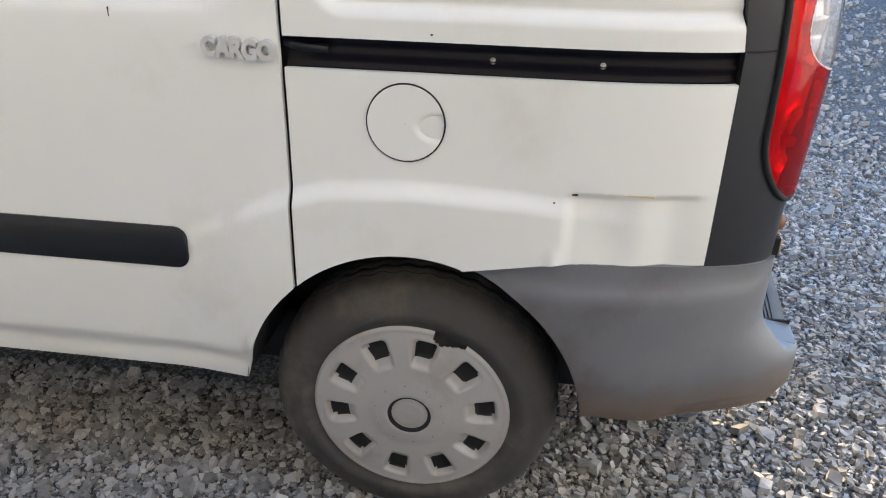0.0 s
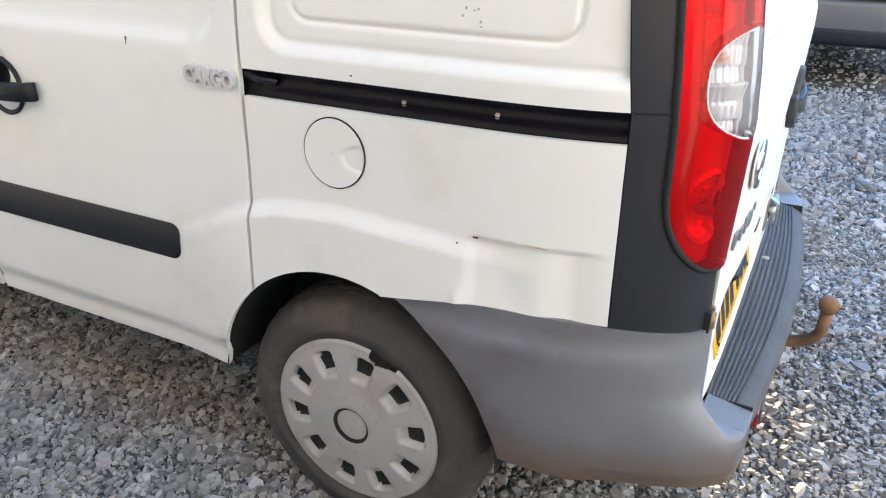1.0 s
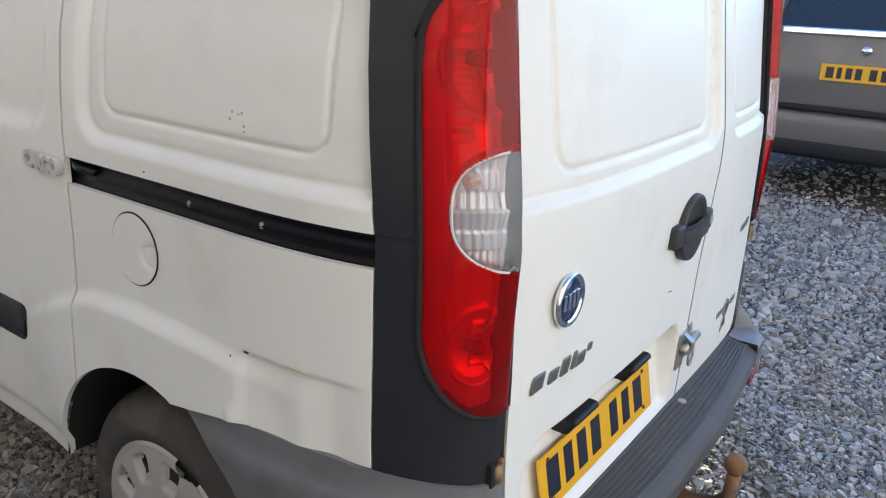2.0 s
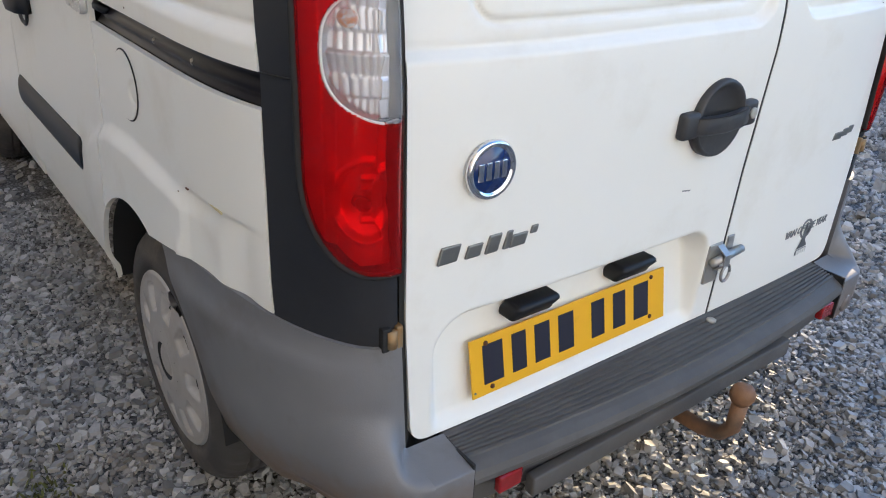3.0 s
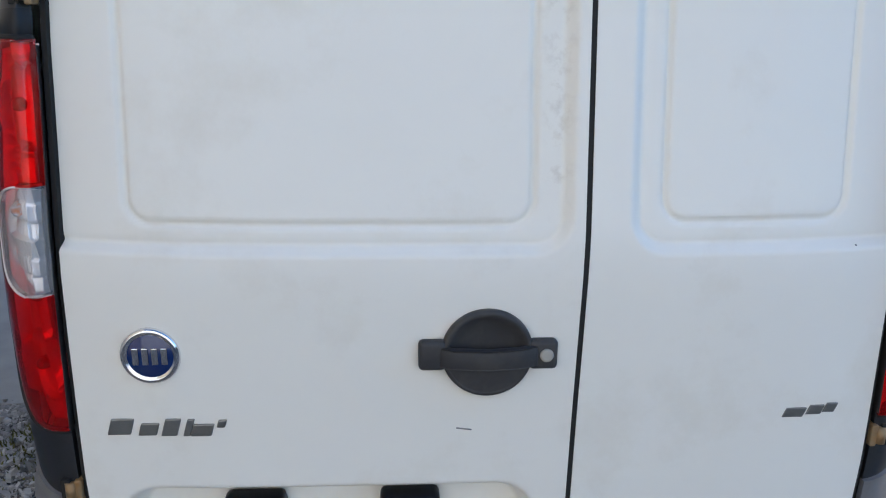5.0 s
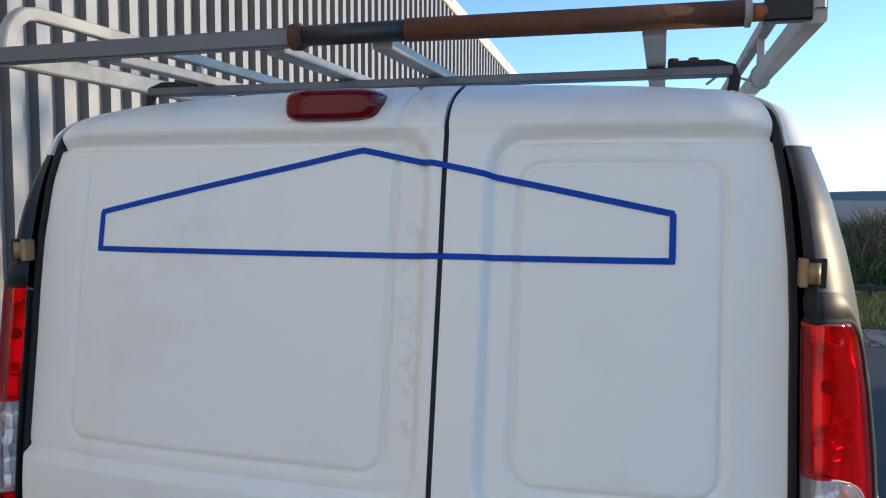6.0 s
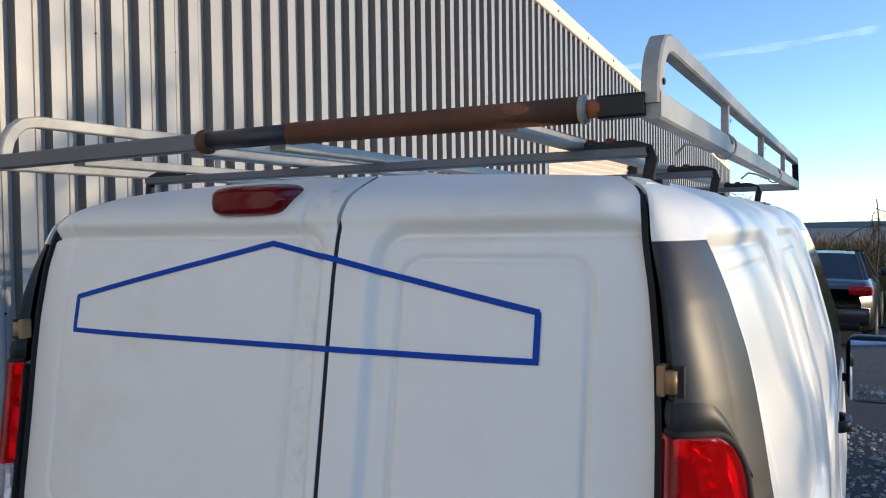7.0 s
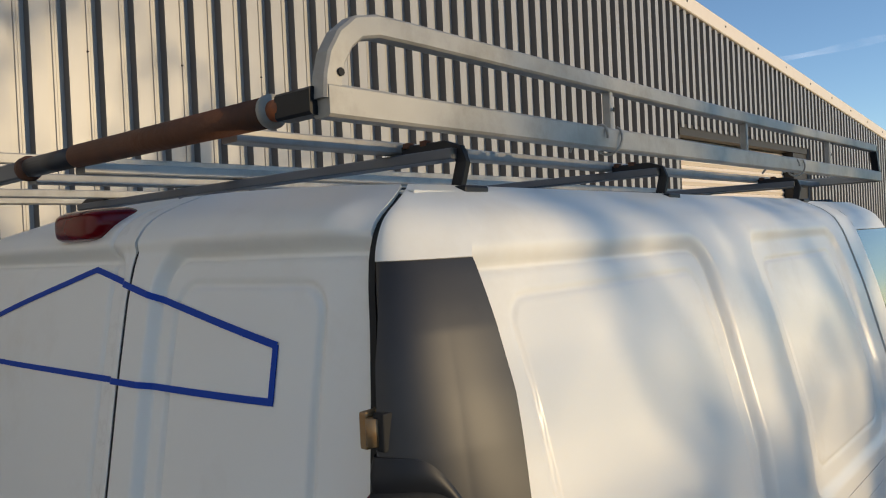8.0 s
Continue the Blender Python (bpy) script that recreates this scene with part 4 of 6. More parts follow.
# ---- roof rack ----
rack = thing("roof_rack", "galvanised steel ladder roof rack with a rusty rear roller", "roof rack")
RX = 0.680
for side in (-1, 1):
    x = side * RX
    pts = [(x, 0.012, 1.838), (x, 0.014, 1.862), (x, 0.020, 1.884), (x, 0.034, 1.906), (x, 0.054, 1.922), (x, 0.085, 1.929), (x, 0.14, 1.930), (x, 1.0, 1.932), (x, 2.60, 1.946)]
    part("top_rail", tube_bm(pts, 0.024, 0.026, False), STEEL, rack)
    part("lower_rail", tube_bm([(x, 0.004, 1.837), (x, 2.66, 1.846)], 0.027, 0.036, False), STEEL, rack)
    for y in (0.632, 1.278, 1.99):
        up = part("upright", tube_bm([(x, y, 1.845), (x, y, 1.93)], 0.015, 0.012, False), STEEL, rack)
        part("upright_hole", lathe_bm([(0.004, 0), (0.004, 0.001)], (x + side * 0.0105, y, 1.889), "x", 10), DARK, up)
    part("front_post", tube_bm([(x, 2.655, 1.84), (x, 2.60, 1.948)], 0.024, 0.026, False), TRIM, rack)
    part("end_bolt", lathe_bm([(0.0045, 0), (0.0045, 0.002)], (x + side * 0.0125, 0.022, 1.868), "x", 10), DARK, rack)
    for y in (0.33, 1.0, 1.94):
        foot = part("rack_foot", tube_bm([(side * 0.600, y - 0.008, 1.755), (side * 0.606, y, 1.795), (side * 0.600, y, 1.812), (side * 0.575, y, 1.820), (side * 0.49, y, 1.820)], 0.020, 0.012, False), TRIM, rack, "black clamp foot")
        part("foot_pad", box_bm(side * 0.60 - 0.03, side * 0.60 + 0.03, y - 0.028, y + 0.028, 1.746, 1.760, 0.004), TRIM, foot)
        for d in (0.0, 0.035):
            part("bolt", lathe_bm([(0.009, 0), (0.009, 0.008), (0.0001, 0.010)], (side * (0.50 + d), y, 1.826), "z", 8), RUST, foot)
for x in (-0.46, -0.14, 0.05, 0.47):
    part("floor_bar", tube_bm([(x, 0.03, 1.828), (x, 2.64, 1.834)], 0.034, 0.018, False), STEEL, rack)
for y in (0.33, 1.0, 1.94):
    part("cross_bar", tube_bm([(-0.60, y, 1.808), (0.60, y, 1.808)], 0.040, 0.016, False), GREYBAR, rack, "slate grey load bar")
part("front_bar", tube_bm([(-RX, 2.65, 1.842), (RX, 2.65, 1.842)], 0.03, 0.03, False), STEEL, rack)
part("rear_bar", tube_bm([(-RX, 0.006, 1.836), (-0.07, 0.006, 1.840)], 0.024, 0.030, False), GREYBAR, rack, "slate grey steel end bar")
part("rear_bar", tube_bm([(0.614, 0.006, 1.838), (RX - 0.006, 0.006, 1.838)], 0.026, 0.030, False), TRIM, rack)
roller = part("roller", tube_bm([(-0.075, 0.004, 1.841), (0.11, 0.004, 1.841)], 0.033, seg=20), ROLLER, rack, "worn dark steel end of the roller tube", True)
part("roller_sleeve", tube_bm([(0.10, 0.004, 1.841), (0.596, 0.004, 1.838)], 0.036, seg=20), RUST, roller, "rust-brown roller sleeve", True)
for x in (-0.085,):
    part("roller_collar", lathe_bm([(0.012, -0.012), (0.021, -0.010), (0.022, 0.004), (0.016, 0.012)], (x, 0.004, 1.840), "x", 20), RUST, roller, "", True)
# ties round the lower rail
for y in (0.62, 1.66):
    pts = [(RX + 0.02 * math.cos(a), y + 0.05 * (a / math.tau) - 0.03, 1.838 + 0.024 * math.sin(a)) for a in np.linspace(0, math.tau * 1.2, 18)]
    part("wire_tie", tube_bm(pts, 0.005, seg=6), STEEL, rack, "", True)
    part("wire_tail", tube_bm([(0.66, y - 0.02, 1.826), (0.63, y + 0.01, 1.842), (0.60, y + 0.03, 1.85), (0.575, y + 0.06, 1.834)], 0.006, seg=6), STEEL, rack, "", True)
part("sleeve_cap", lathe_bm([(0.0125, -0.004), (0.0125, 0.020), (0.010, 0.024), (0.0001, 0.024)], (0.596, 0.004, 1.838), "x", 24), RUSTEND, roller, "orange rusted tube end", True)
part("sleeve_ring", lathe_bm([(0.0176, -0.006), (0.0200, -0.003), (0.0200, 0.003), (0.0135, 0.005)], (0.594, 0.004, 1.838), "x", 24), STEEL, roller, "worn bright rim of the sleeve", True)
# ---- brake lamp ----
bm = bmesh.new()
bmesh.ops.create_uvsphere(bm, u_segments=48, v_segments=24, radius=1.0)
for v in bm.verts:
    q = [math.copysign(abs(c) ** 0.42, c) for c in v.co]
    k = 0.80 + 0.20 / max(1.0, math.sqrt(q[0] ** 2 + q[1] ** 2 + q[2] ** 2))
    v.co = Vector((-0.061 + 0.088 * q[0] * k, 0.105 + 0.052 * q[1] * k, 1.7405 + 0.029 * q[2] * k + 0.004 * q[1]))
part("high_brake_lamp", bm, BRAKE, van, "red high-level brake lamp", True)

# ---- fittings of the van ----
def surf_rear(x, z):
    p = rear_pt(np.array(float(x)), np.array(float(z)))
    rl = rect_relief(np.array(float(x)), np.array(float(z)), -1.2, 0.118, 1.098, 1.690, 0.014, 0.028, 0.055)[0] if x < 0.15 else rect_relief(np.array(float(x)), np.array(float(z)), 0.222, 1.2, 1.098, 1.690, 0.014, 0.028, 0.055)[0]
    return Vector((float(p[0]), float(p[1]) - float(rl), float(p[2])))


def text_part(name, body, size, depth, m, material, parent, label="", width=None, shear=0.0, bold=0.0, conform=False):
    """Letters in the built-in font as a mesh, standing on the plane of m (x along, y up, z out)."""
    cu = bpy.data.curves.new(name, "FONT")
    cu.body, cu.size, cu.extrude, cu.shear = body, size, depth, shear
    cu.align_x, cu.align_y = "CENTER", "CENTER"
    cu.offset = bold
    cu.resolution_u = 3
    ob = bpy.data.objects.new(name, cu)
    scene.collection.objects.link(ob)
    dg = bpy.context.evaluated_depsgraph_get()
    me = bpy.data.meshes.new_from_object(ob.evaluated_get(dg))
    bpy.data.objects.remove(ob)
    bpy.data.curves.remove(cu)
    if width:
        co = np.empty(len(me.vertices) * 3)
        me.vertices.foreach_get("co", co)
        co = co.reshape(-1, 3)
        k = width / (co[:, 0].max() - co[:, 0].min())
        co[:, 0] *= k
        me.vertices.foreach_set("co", co.ravel())
    if conform:
        for v in me.vertices:
            v.co.z += m.translation.y - 0.0 - surf_rear(m.translation.x + v.co.x, m.translation.z + v.co.y).y - conform
    me.materials.clear()
    me.materials.append(material)
    o = new(name, me)
    o.matrix_basis = m
    o.parent = parent
    if label:
        o["label"] = label
    return o


REARM = lambda x, z, out=0.0, roll=0.0: Matrix.Translation(surf_rear(x, z) + Vector((0, -out, 0))) @ Matrix.Rotation(radians(90), 4, "X") @ Matrix.Rotation(radians(roll), 4, "Z")

# number plate: plain bars in place of the characters
BARS = [(-0.482, 0.046), (-0.420, 0.034), (-0.362, 0.038), (-0.300, 0.040), (-0.212, 0.036), (-0.150, 0.036), (-0.084, 0.044)]
for x, w in BARS:
    b = part("plate_bar", box_bm(x - w / 2, x + w / 2, -0.0030, -0.0015, 0.020, 0.096), INK, plate)
for x, z in ((-0.497, 0.099), (-0.487, 0.012), (-0.052, 0.100), (-0.056, 0.014)):
    part("plate_screw", lathe_bm([(0.005, 0.0), (0.0045, -0.002), (0.0001, -0.0035)], (x, -0.002, z), "y", 10), RUST, plate, "", True)

# plate lamps
for x in (-0.398, -0.130):
    bm = box_bm(x - 0.052, x + 0.052, -0.014, 0.034, 0.612, 0.652, 0.010, 3)
    for v in bm.verts:
        if v.co.z < 0.63:
            v.co.y += 0.016
    part("plate_lamp", bm, TRIM, van, "black number plate lamp housing", True)

# door handle
hx, hz = -0.006, 0.931
sp = surf_rear(hx, hz)
handle = part("door_handle", lathe_bm([(0.074, 0.002), (0.074, -0.010), (0.072, -0.016), (0.066, -0.017), (0.060, -0.010), (0.048, -0.004), (0.030, -0.002), (0.0001, -0.0015)], (hx, sp.y, hz), "y", 48), HANDLE, door_l, "black plastic rear door handle", True)
bm = tube_bm([(hx - 0.074, sp.y - 0.012, hz - 0.004), (hx - 0.055, sp.y - 0.020, hz - 0.005), (hx, sp.y - 0.024, hz - 0.006), (hx + 0.050, sp.y - 0.022, hz - 0.004), (hx + 0.078, sp.y - 0.014, hz - 0.002)], 0.016, 0.034, False)
bmesh.ops.bevel(bm, geom=bm.edges[:], offset=0.002, segments=1, affect="EDGES")
part("handle_grip", bm, HANDLE, handle, "", True)
# lower half of the dish is filled under the grip
bm = bmesh.new()
arc = [(hx + 0.064 * math.cos(q), hz - 0.006 + 0.060 * math.sin(q)) for q in np.linspace(math.pi, math.tau, 25)]
front = [bm.verts.new((x, sp.y - 0.0165, z)) for x, z in arc]
back = [bm.verts.new((x, sp.y - 0.004, z)) for x, z in arc]
bm.faces.new(front)
for i in range(25):
    j = (i + 1) % 25
    bm.faces.new((front[i], back[i], back[j], front[j]))
part("handle_apron", bm, HANDLE, handle)
for x0, x1 in ((hx - 0.111, hx - 0.066), (hx + 0.066, hx + 0.113)):
    part("handle_end", box_bm(x0, x1, sp.y - 0.019, sp.y + 0.004, hz - 0.027, hz + 0.023, 0.008, 3), HANDLE, handle, "", True)
part("lock", lathe_bm([(0.011, 0.0), (0.011, -0.003), (0.008, -0.004), (0.0001, -0.003)], (hx + 0.094, sp.y - 0.019, hz - 0.001), "y", 18), STEEL, handle, "", True)

# round badge, with a plain bar in place of the maker's name
bx, bz = -0.541, 0.926
sp = surf_rear(bx, bz)
badge = part("round_badge", lathe_bm([(0.0465, 0.0), (0.0475, -0.006), (0.044, -0.011), (0.038, -0.010), (0.036, -0.007)], (bx, sp.y, bz), "y", 48), CHROME, door_l, "round blue badge with a chrome ring", True)
part("badge_disc", lathe_bm([(0.0375, -0.006), (0.036, -0.0075), (0.0001, -0.0085)], (bx, sp.y, bz), "y", 40), NAVY, badge, "navy blue enamel disc", True)
for dx in (-0.0225, -0.0075, 0.0075, 0.0225):
    part("badge_bar", box_bm(bx + dx - 0.005, bx + dx + 0.005, sp.y - 0.0105, sp.y - 0.007, bz - 0.014, bz + 0.014, 0.001), CHROME, badge)
# model name, drawn as plain bars
for i, (dx, w, h) in enumerate(((0.0, 0.038, 0.029), (0.046, 0.030, 0.022), (0.083, 0.026, 0.031), (0.112, 0.012, 0.031), (0.134, 0.034, 0.022), (0.166, 0.014, 0.014))):
    x = -0.604 + dx
    z = 0.781 + h / 2 + (0.016 if i == 5 else 0)
    sp = surf_rear(x, z)
    bm = box_bm(x - w / 2, x + w / 2, sp.y - 0.004, sp.y + 0.001, z - h / 2, z + h / 2, 0.002)
    for v in bm.verts:
        v.co.x += (v.co.z - z) * 0.3
    part("model_badge_bar", bm, BADGE, door_l, "dull chrome name badge")
for dx, w in ((0.0, 0.036), (0.038, 0.026), (0.066, 0.020)):
    x = 0.530 + dx
    z = 0.801 + dx * 0.08
    sp = surf_rear(x, z)
    bm = box_bm(x - w / 2, x + w / 2, sp.y - 0.003, sp.y + 0.001, z - 0.008, z + 0.009, 0.001)
    for v in bm.verts:
        v.co.x += (v.co.z - z) * 0.4
    part("engine_badge_bar", bm, BADGE, door_r, "dark chrome engine badge")
# award sticker
text_part("sticker_words", "VAN OF THE YEAR", 0.027, 0.0006, REARM(0.509, 0.570, 0.0, 0.0), STICK, door_r, "grey printed words", 0.200, 0.25, 0.0004, -0.0014)
part("sticker_ring", lathe_bm([(0.026, 0.0005), (0.026, -0.0015), (0.020, -0.0015), (0.020, 0.0005)], tuple(surf_rear(0.509, 0.567)), "y", 32), STICK, door_r)
for pts in (((-0.006, 0.565), (0.006, 0.565), (0.012, 0.512), (-0.012, 0.512)), ((-0.012, 0.514), (0.012, 0.514), (0.026, 0.497), (-0.026, 0.497)), ((-0.026, 0.494), (0.026, 0.494), (0.026, 0.479), (-0.026, 0.479))):
    bm = bmesh.new()
    f = bm.faces.new([bm.verts.new(surf_rear(0.509 + a, b + 0.018) + Vector((0, -0.0012, 0))) for a, b in pts])
    bmesh.ops.solidify(bm, geom=[f], thickness=0.0008)
    part("sticker_shape", bm, STICK, door_r)

for k in range(4):
    sp = surf_rear(0.509 + (k - 1.5) * 0.011, 0.504)
    part("sticker_bar", box_bm(sp.x - 0.0038, sp.x + 0.0038, sp.y - 0.0026, sp.y - 0.0012, 0.499, 0.510), PAINT, door_r)

# padlock hasp across the doors
for x0, x1, z0, z1, nm in ((0.090, 0.136, 0.538, 0.632, "hasp_plate"), (0.152, 0.176, 0.580, 0.640, "staple_plate")):
    sp = surf_rear(0.12, 0.58)
    part(nm, box_bm(x0, x1, sp.y - 0.005, sp.y + 0.002, z0, z1, 0.002), ZINC, door_l if x0 < 0.145 else door_r, "zinc plated security hasp")
sp = surf_rear(0.12, 0.58)
part("hasp_bolt", tube_bm([(0.094, sp.y - 0.014, 0.594), (0.196, sp.y - 0.014, 0.604)], 0.019, seg=16), ZINC, door_l, "", True)
part("hasp_band", tube_bm([(0.126, sp.y - 0.003, 0.626), (0.126, sp.y - 0.027, 0.610), (0.126, sp.y - 0.027, 0.586), (0.126, sp.y - 0.003, 0.566)], 0.02, 0.004, False), ZINC, door_l)
ring = [(0.143 + 0.015 * math.cos(a), sp.y - 0.020, 0.560 + 0.020 * math.sin(a)) for a in np.linspace(0, math.tau, 17)]
part("hasp_ring", tube_bm(ring, 0.007, seg=8), ZINC, door_l, "", True)

# door hinges at the outer edges
for side in (-1, 1):
    for z in (0.672 if side < 0 else 0.745, 1.478):
        zz = np.array(z)
        x = float(EDGE(zz)) * side
        y = float(REAR(zz) + BOW(zz)) - 0.7 * float(PROUD(zz))
        h = part("hinge", box_bm(min(x - side * 0.002, x + side * 0.010), max(x - side * 0.002, x + side * 0.010), y - 0.006, y + 0.02, z - 0.021, z + 0.021, 0.003), HINGE, van, "bare cream-painted hinge with rust")
        part("hinge_knuckle", tube_bm([(x + side * 0.017, y - 0.001, z - 0.015), (x + side * 0.017, y - 0.001, z + 0.015)], 0.019, seg=12), HINGE, h, "", True)
        part("hinge_pocket", box_bm(min(x + side * 0.018, x + side * 0.034), max(x + side * 0.018, x + side * 0.034), y - 0.003, y + 0.03, z - 0.021, z + 0.021, 0.002), DARK, h)

# filler cap
u, v = grid(16, 64)
r = 0.0672 * (0.02 + 0.98 * u)
t = v * math.tau
yy = 0.704 - r * np.cos(t)
zz = 0.927 + r * np.sin(t)
dent = -0.011 * smooth01(0.035, 0.008, np.sqrt(((yy - 0.648) / 1.3) ** 2 + ((zz - 0.922) * 1.2) ** 2)) * (yy > 0.6)
sheet("filler_cap", side_pt(-1, yy, zz), PAINT, van, "", 0.006, dent + 0.0035)
ringp = []
for a in np.linspace(0, math.tau, 73):
    y, z = 0.704 - 0.0685 * math.cos(a), 0.927 + 0.0685 * math.sin(a)
    p = side_pt(-1, np.array(y), np.array(z))
    ringp.append((float(p[0]) - 0.0010, y, z))
part("filler_gap", tube_bm(ringp, 0.0034, seg=6), DARK, van, "", True)

# raised lettering on the sliding door
p = side_pt(-1, np.array(1.0), np.array(1.045))
text_part("lettering", "CARGO", 0.044, 0.006, Matrix.Translation((float(p[0]) - 0.0080, 0.990, 1.042)) @ Matrix.Rotation(radians(-90), 4, "Z") @ Matrix.Rotation(radians(90), 4, "X") @ Matrix.Rotation(radians(-2), 4, "Z"), LETTER, van, "raised body-colour letters, greyed for their edge shade", 0.130, 0.0, 0.0028)

# sliding door handle
p = side_pt(-1, np.array(1.70), np.array(0.985))
X = float(p[0])
sh = part("slide_handle", lathe_bm([(0.070, 0.004), (0.070, -0.006), (0.064, -0.010), (0.052, 0.006), (0.0001, 0.010)], (X, 1.655, 0.950), "x", 32), TRIM, van, "black sliding door handle", True)
part("slide_grip", tube_bm([(X - 0.008, 1.535, 0.950), (X - 0.030, 1.565, 0.950), (X - 0.036, 1.65, 0.947), (X - 0.028, 1.73, 0.950), (X - 0.006, 1.765, 0.950)], 0.022, 0.042, False), TRIM, sh, "", True)

# screws in the slide rail, roller arm
for y in (0.38, 0.56):
    p = side_pt(-1, np.array(y), np.array(1.036))
    part("rail_screw", lathe_bm([(0.006, 0.0), (0.005, -0.003), (0.0001, -0.004)], (float(p[0]) + 0.018, y, 1.036), "x", 10), STEEL, van, "", True)
p = side_pt(-1, np.array(0.88), np.array(1.04))
part("roller_arm", tube_bm([(float(p[0]) + 0.02, 0.915, 1.052), (float(p[0]) + 0.008, 0.885, 1.048), (float(p[0]) + 0.016, 0.84, 1.044)], 0.016, 0.012, False), TRIM, van, "", True)

# scratches, chips and a scuff
for y, z, ly, lz in ((0.405, 0.816, 0.010, 0.003), (0.44, 0.80, 0.003, 0.003), (0.428, 0.69, 0.012, 0.004), (0.30, 0.818, 0.06, 0.003), (0.66, 1.078, 0.004, 0.003), (1.22, 1.093, 0.0015, 0.016)):
    p = side_pt(-1, np.array(y), np.array(z))
    f = float(flare(np.array(y), np.array(z)))
    part("paint_chip", box_bm(float(p[0]) - f - 0.0008, float(p[0]) - f + 0.002, y - ly / 2, y + ly / 2, z - lz / 2, z + lz / 2), RUST if ly < 0.05 else STAIN, van)
rng = random.Random(5)
for k in range(6):
    y, z = 0.43 + rng.gauss(0, 0.012), 1.205 + rng.gauss(0, 0.015)
    p = side_pt(-1, np.array(y), np.array(z))
    part("scuff_mark", box_bm(float(p[0]) + 0.013, float(p[0]) + 0.018, y - 0.002, y + 0.002, z - 0.001 - 0.003 * rng.random(), z + 0.001), SCUFF, van)
for x, z, w, a in ((-0.04, 0.787, 0.026, 8), (0.60, 1.095, 0.004, 80), (-0.53, 0.50, 0.004, 0)):
    sp = surf_rear(x, z)
    o = part("scratch", box_bm(-w / 2, w / 2, -0.0008, 0.002, -0.0012, 0.0012), STICK, van)
    o.matrix_basis = Matrix.Translation(sp) @ Matrix.Rotation(radians(a), 4, "Y")

# door mirrors
for side in (-1, 1):
    bm = box_bm(side * 0.962 - 0.092, side * 0.962 + 0.092, 2.74, 2.88, 0.905, 1.195, 0.045, 5)
    mir = part("door_mirror", bm, TRIM, van, "black door mirror with pale glass", True)
    part("mirror_glass", box_bm(side * 0.962 - 0.078, side * 0.962 + 0.078, 2.731, 2.739, 0.920, 1.180, 0.0035), MIRROR, mir)
    part("mirror_arm", tube_bm([(side * 0.85, 2.83, 1.0), (side * 0.92, 2.81, 1.02)], 0.05, 0.035, False), TRIM, mir)
    # front door handle on the side
    p = side_pt(side, np.array(2.05), np.array(0.98))
    part("front_handle", tube_bm([(float(p[0]), 1.96, 0.98), (float(p[0]) + side * 0.03, 2.0, 0.98), (float(p[0]) + side * 0.03, 2.1, 0.98), (float(p[0]), 2.14, 0.98)], 0.022, 0.035, False), TRIM, van, "", True)

# ---- shed ----
WYAW, WX0 = 2.0, -3.25
wall = thing("wall_west", "tall grey box-profile metal shed wall with cream roof trim", "building wall", kind="structure")


def wall_pt(s, out, z):
    """s metres along the wall, out metres towards the van."""
    d = radians(WYAW)
    return (WX0 + s * math.sin(d) + out * math.cos(d), s * math.cos(d) - out * math.sin(d), z)


def roof_z(s):
    return 4.7 - 0.102 * (s - 9.2)


PITCH, W_START, W_END = 0.2, -14.07, 22.93
RIBS = [(0.0, 0.0), (0.036, 0.0), (0.041, 0.007), (0.053, 0.007), (0.058, 0.0), (0.097, 0.0), (0.101, 0.070), (0.181, 0.070), (0.2, 0.0)]
DOOR0, DOOR1, DOORZ = 9.2, 14.3, 3.05
s = W_START
SHEET_W = 1.0
while s < W_END - 0.01:
    verts, faces, web = [], [], []
    for k in range(5):
        for a, b in zip(RIBS, RIBS[1:]):
            s0, s1 = s + k * PITCH + a[0], s + k * PITCH + b[0]
            zb = DOORZ if DOOR0 < s0 + 0.01 < DOOR1 else -0.3
            i = len(verts)
            for off in (0.0, -0.004):
                verts += [wall_pt(s0, a[1] + off, zb), wall_pt(s1, b[1] + off, zb), wall_pt(s1, b[1] + off, roof_z(s1)), wall_pt(s0, a[1] + off, roof_z(s0))]
            faces += [(i, i + 1, i + 2, i + 3), (i + 7, i + 6, i + 5, i + 4)]
            # flags the flanks that carry the painted shade
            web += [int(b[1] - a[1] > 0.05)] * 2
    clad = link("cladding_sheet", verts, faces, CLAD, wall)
    clad.data.materials.append(WEB_SHADE)
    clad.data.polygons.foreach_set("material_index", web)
    s += SHEET_W
for s in np.arange(W_START, W_END, 0.6):
    for z in (1.25, 2.9, 4.1):
        if z < roof_z(s) - 0.1 and not (DOOR0 < s < DOOR1 and z < DOORZ):
            part("sheet_screw", lathe_bm([(0.010, 0.0), (0.008, 0.006), (0.0001, 0.008)], wall_pt(s + 0.043, 0.0, z), "x", 8), TRIM, wall)
bm = tube_bm([wall_pt(W_START, 0.04, roof_z(W_START) + 0.06), wall_pt(W_END + 0.1, 0.04, roof_z(W_END) + 0.06)], 0.11, 0.22, False)
trim_ob = part("roof_trim", bm, FASCIA, wall)
for s in np.arange(-13.0, W_END, 1.25):
    part("trim_bolt", lathe_bm([(0.016, 0.0), (0.014, 0.01), (0.0001, 0.012)], wall_pt(s, 0.095, roof_z(s) + 0.08), "x", 8), TRIM, trim_ob)
part("corner_trim", tube_bm([wall_pt(W_END + 0.03, 0.02, -0.4), wall_pt(W_END + 0.03, 0.02, roof_z(W_END))], 0.12, 0.12, False), CLAD, wall)
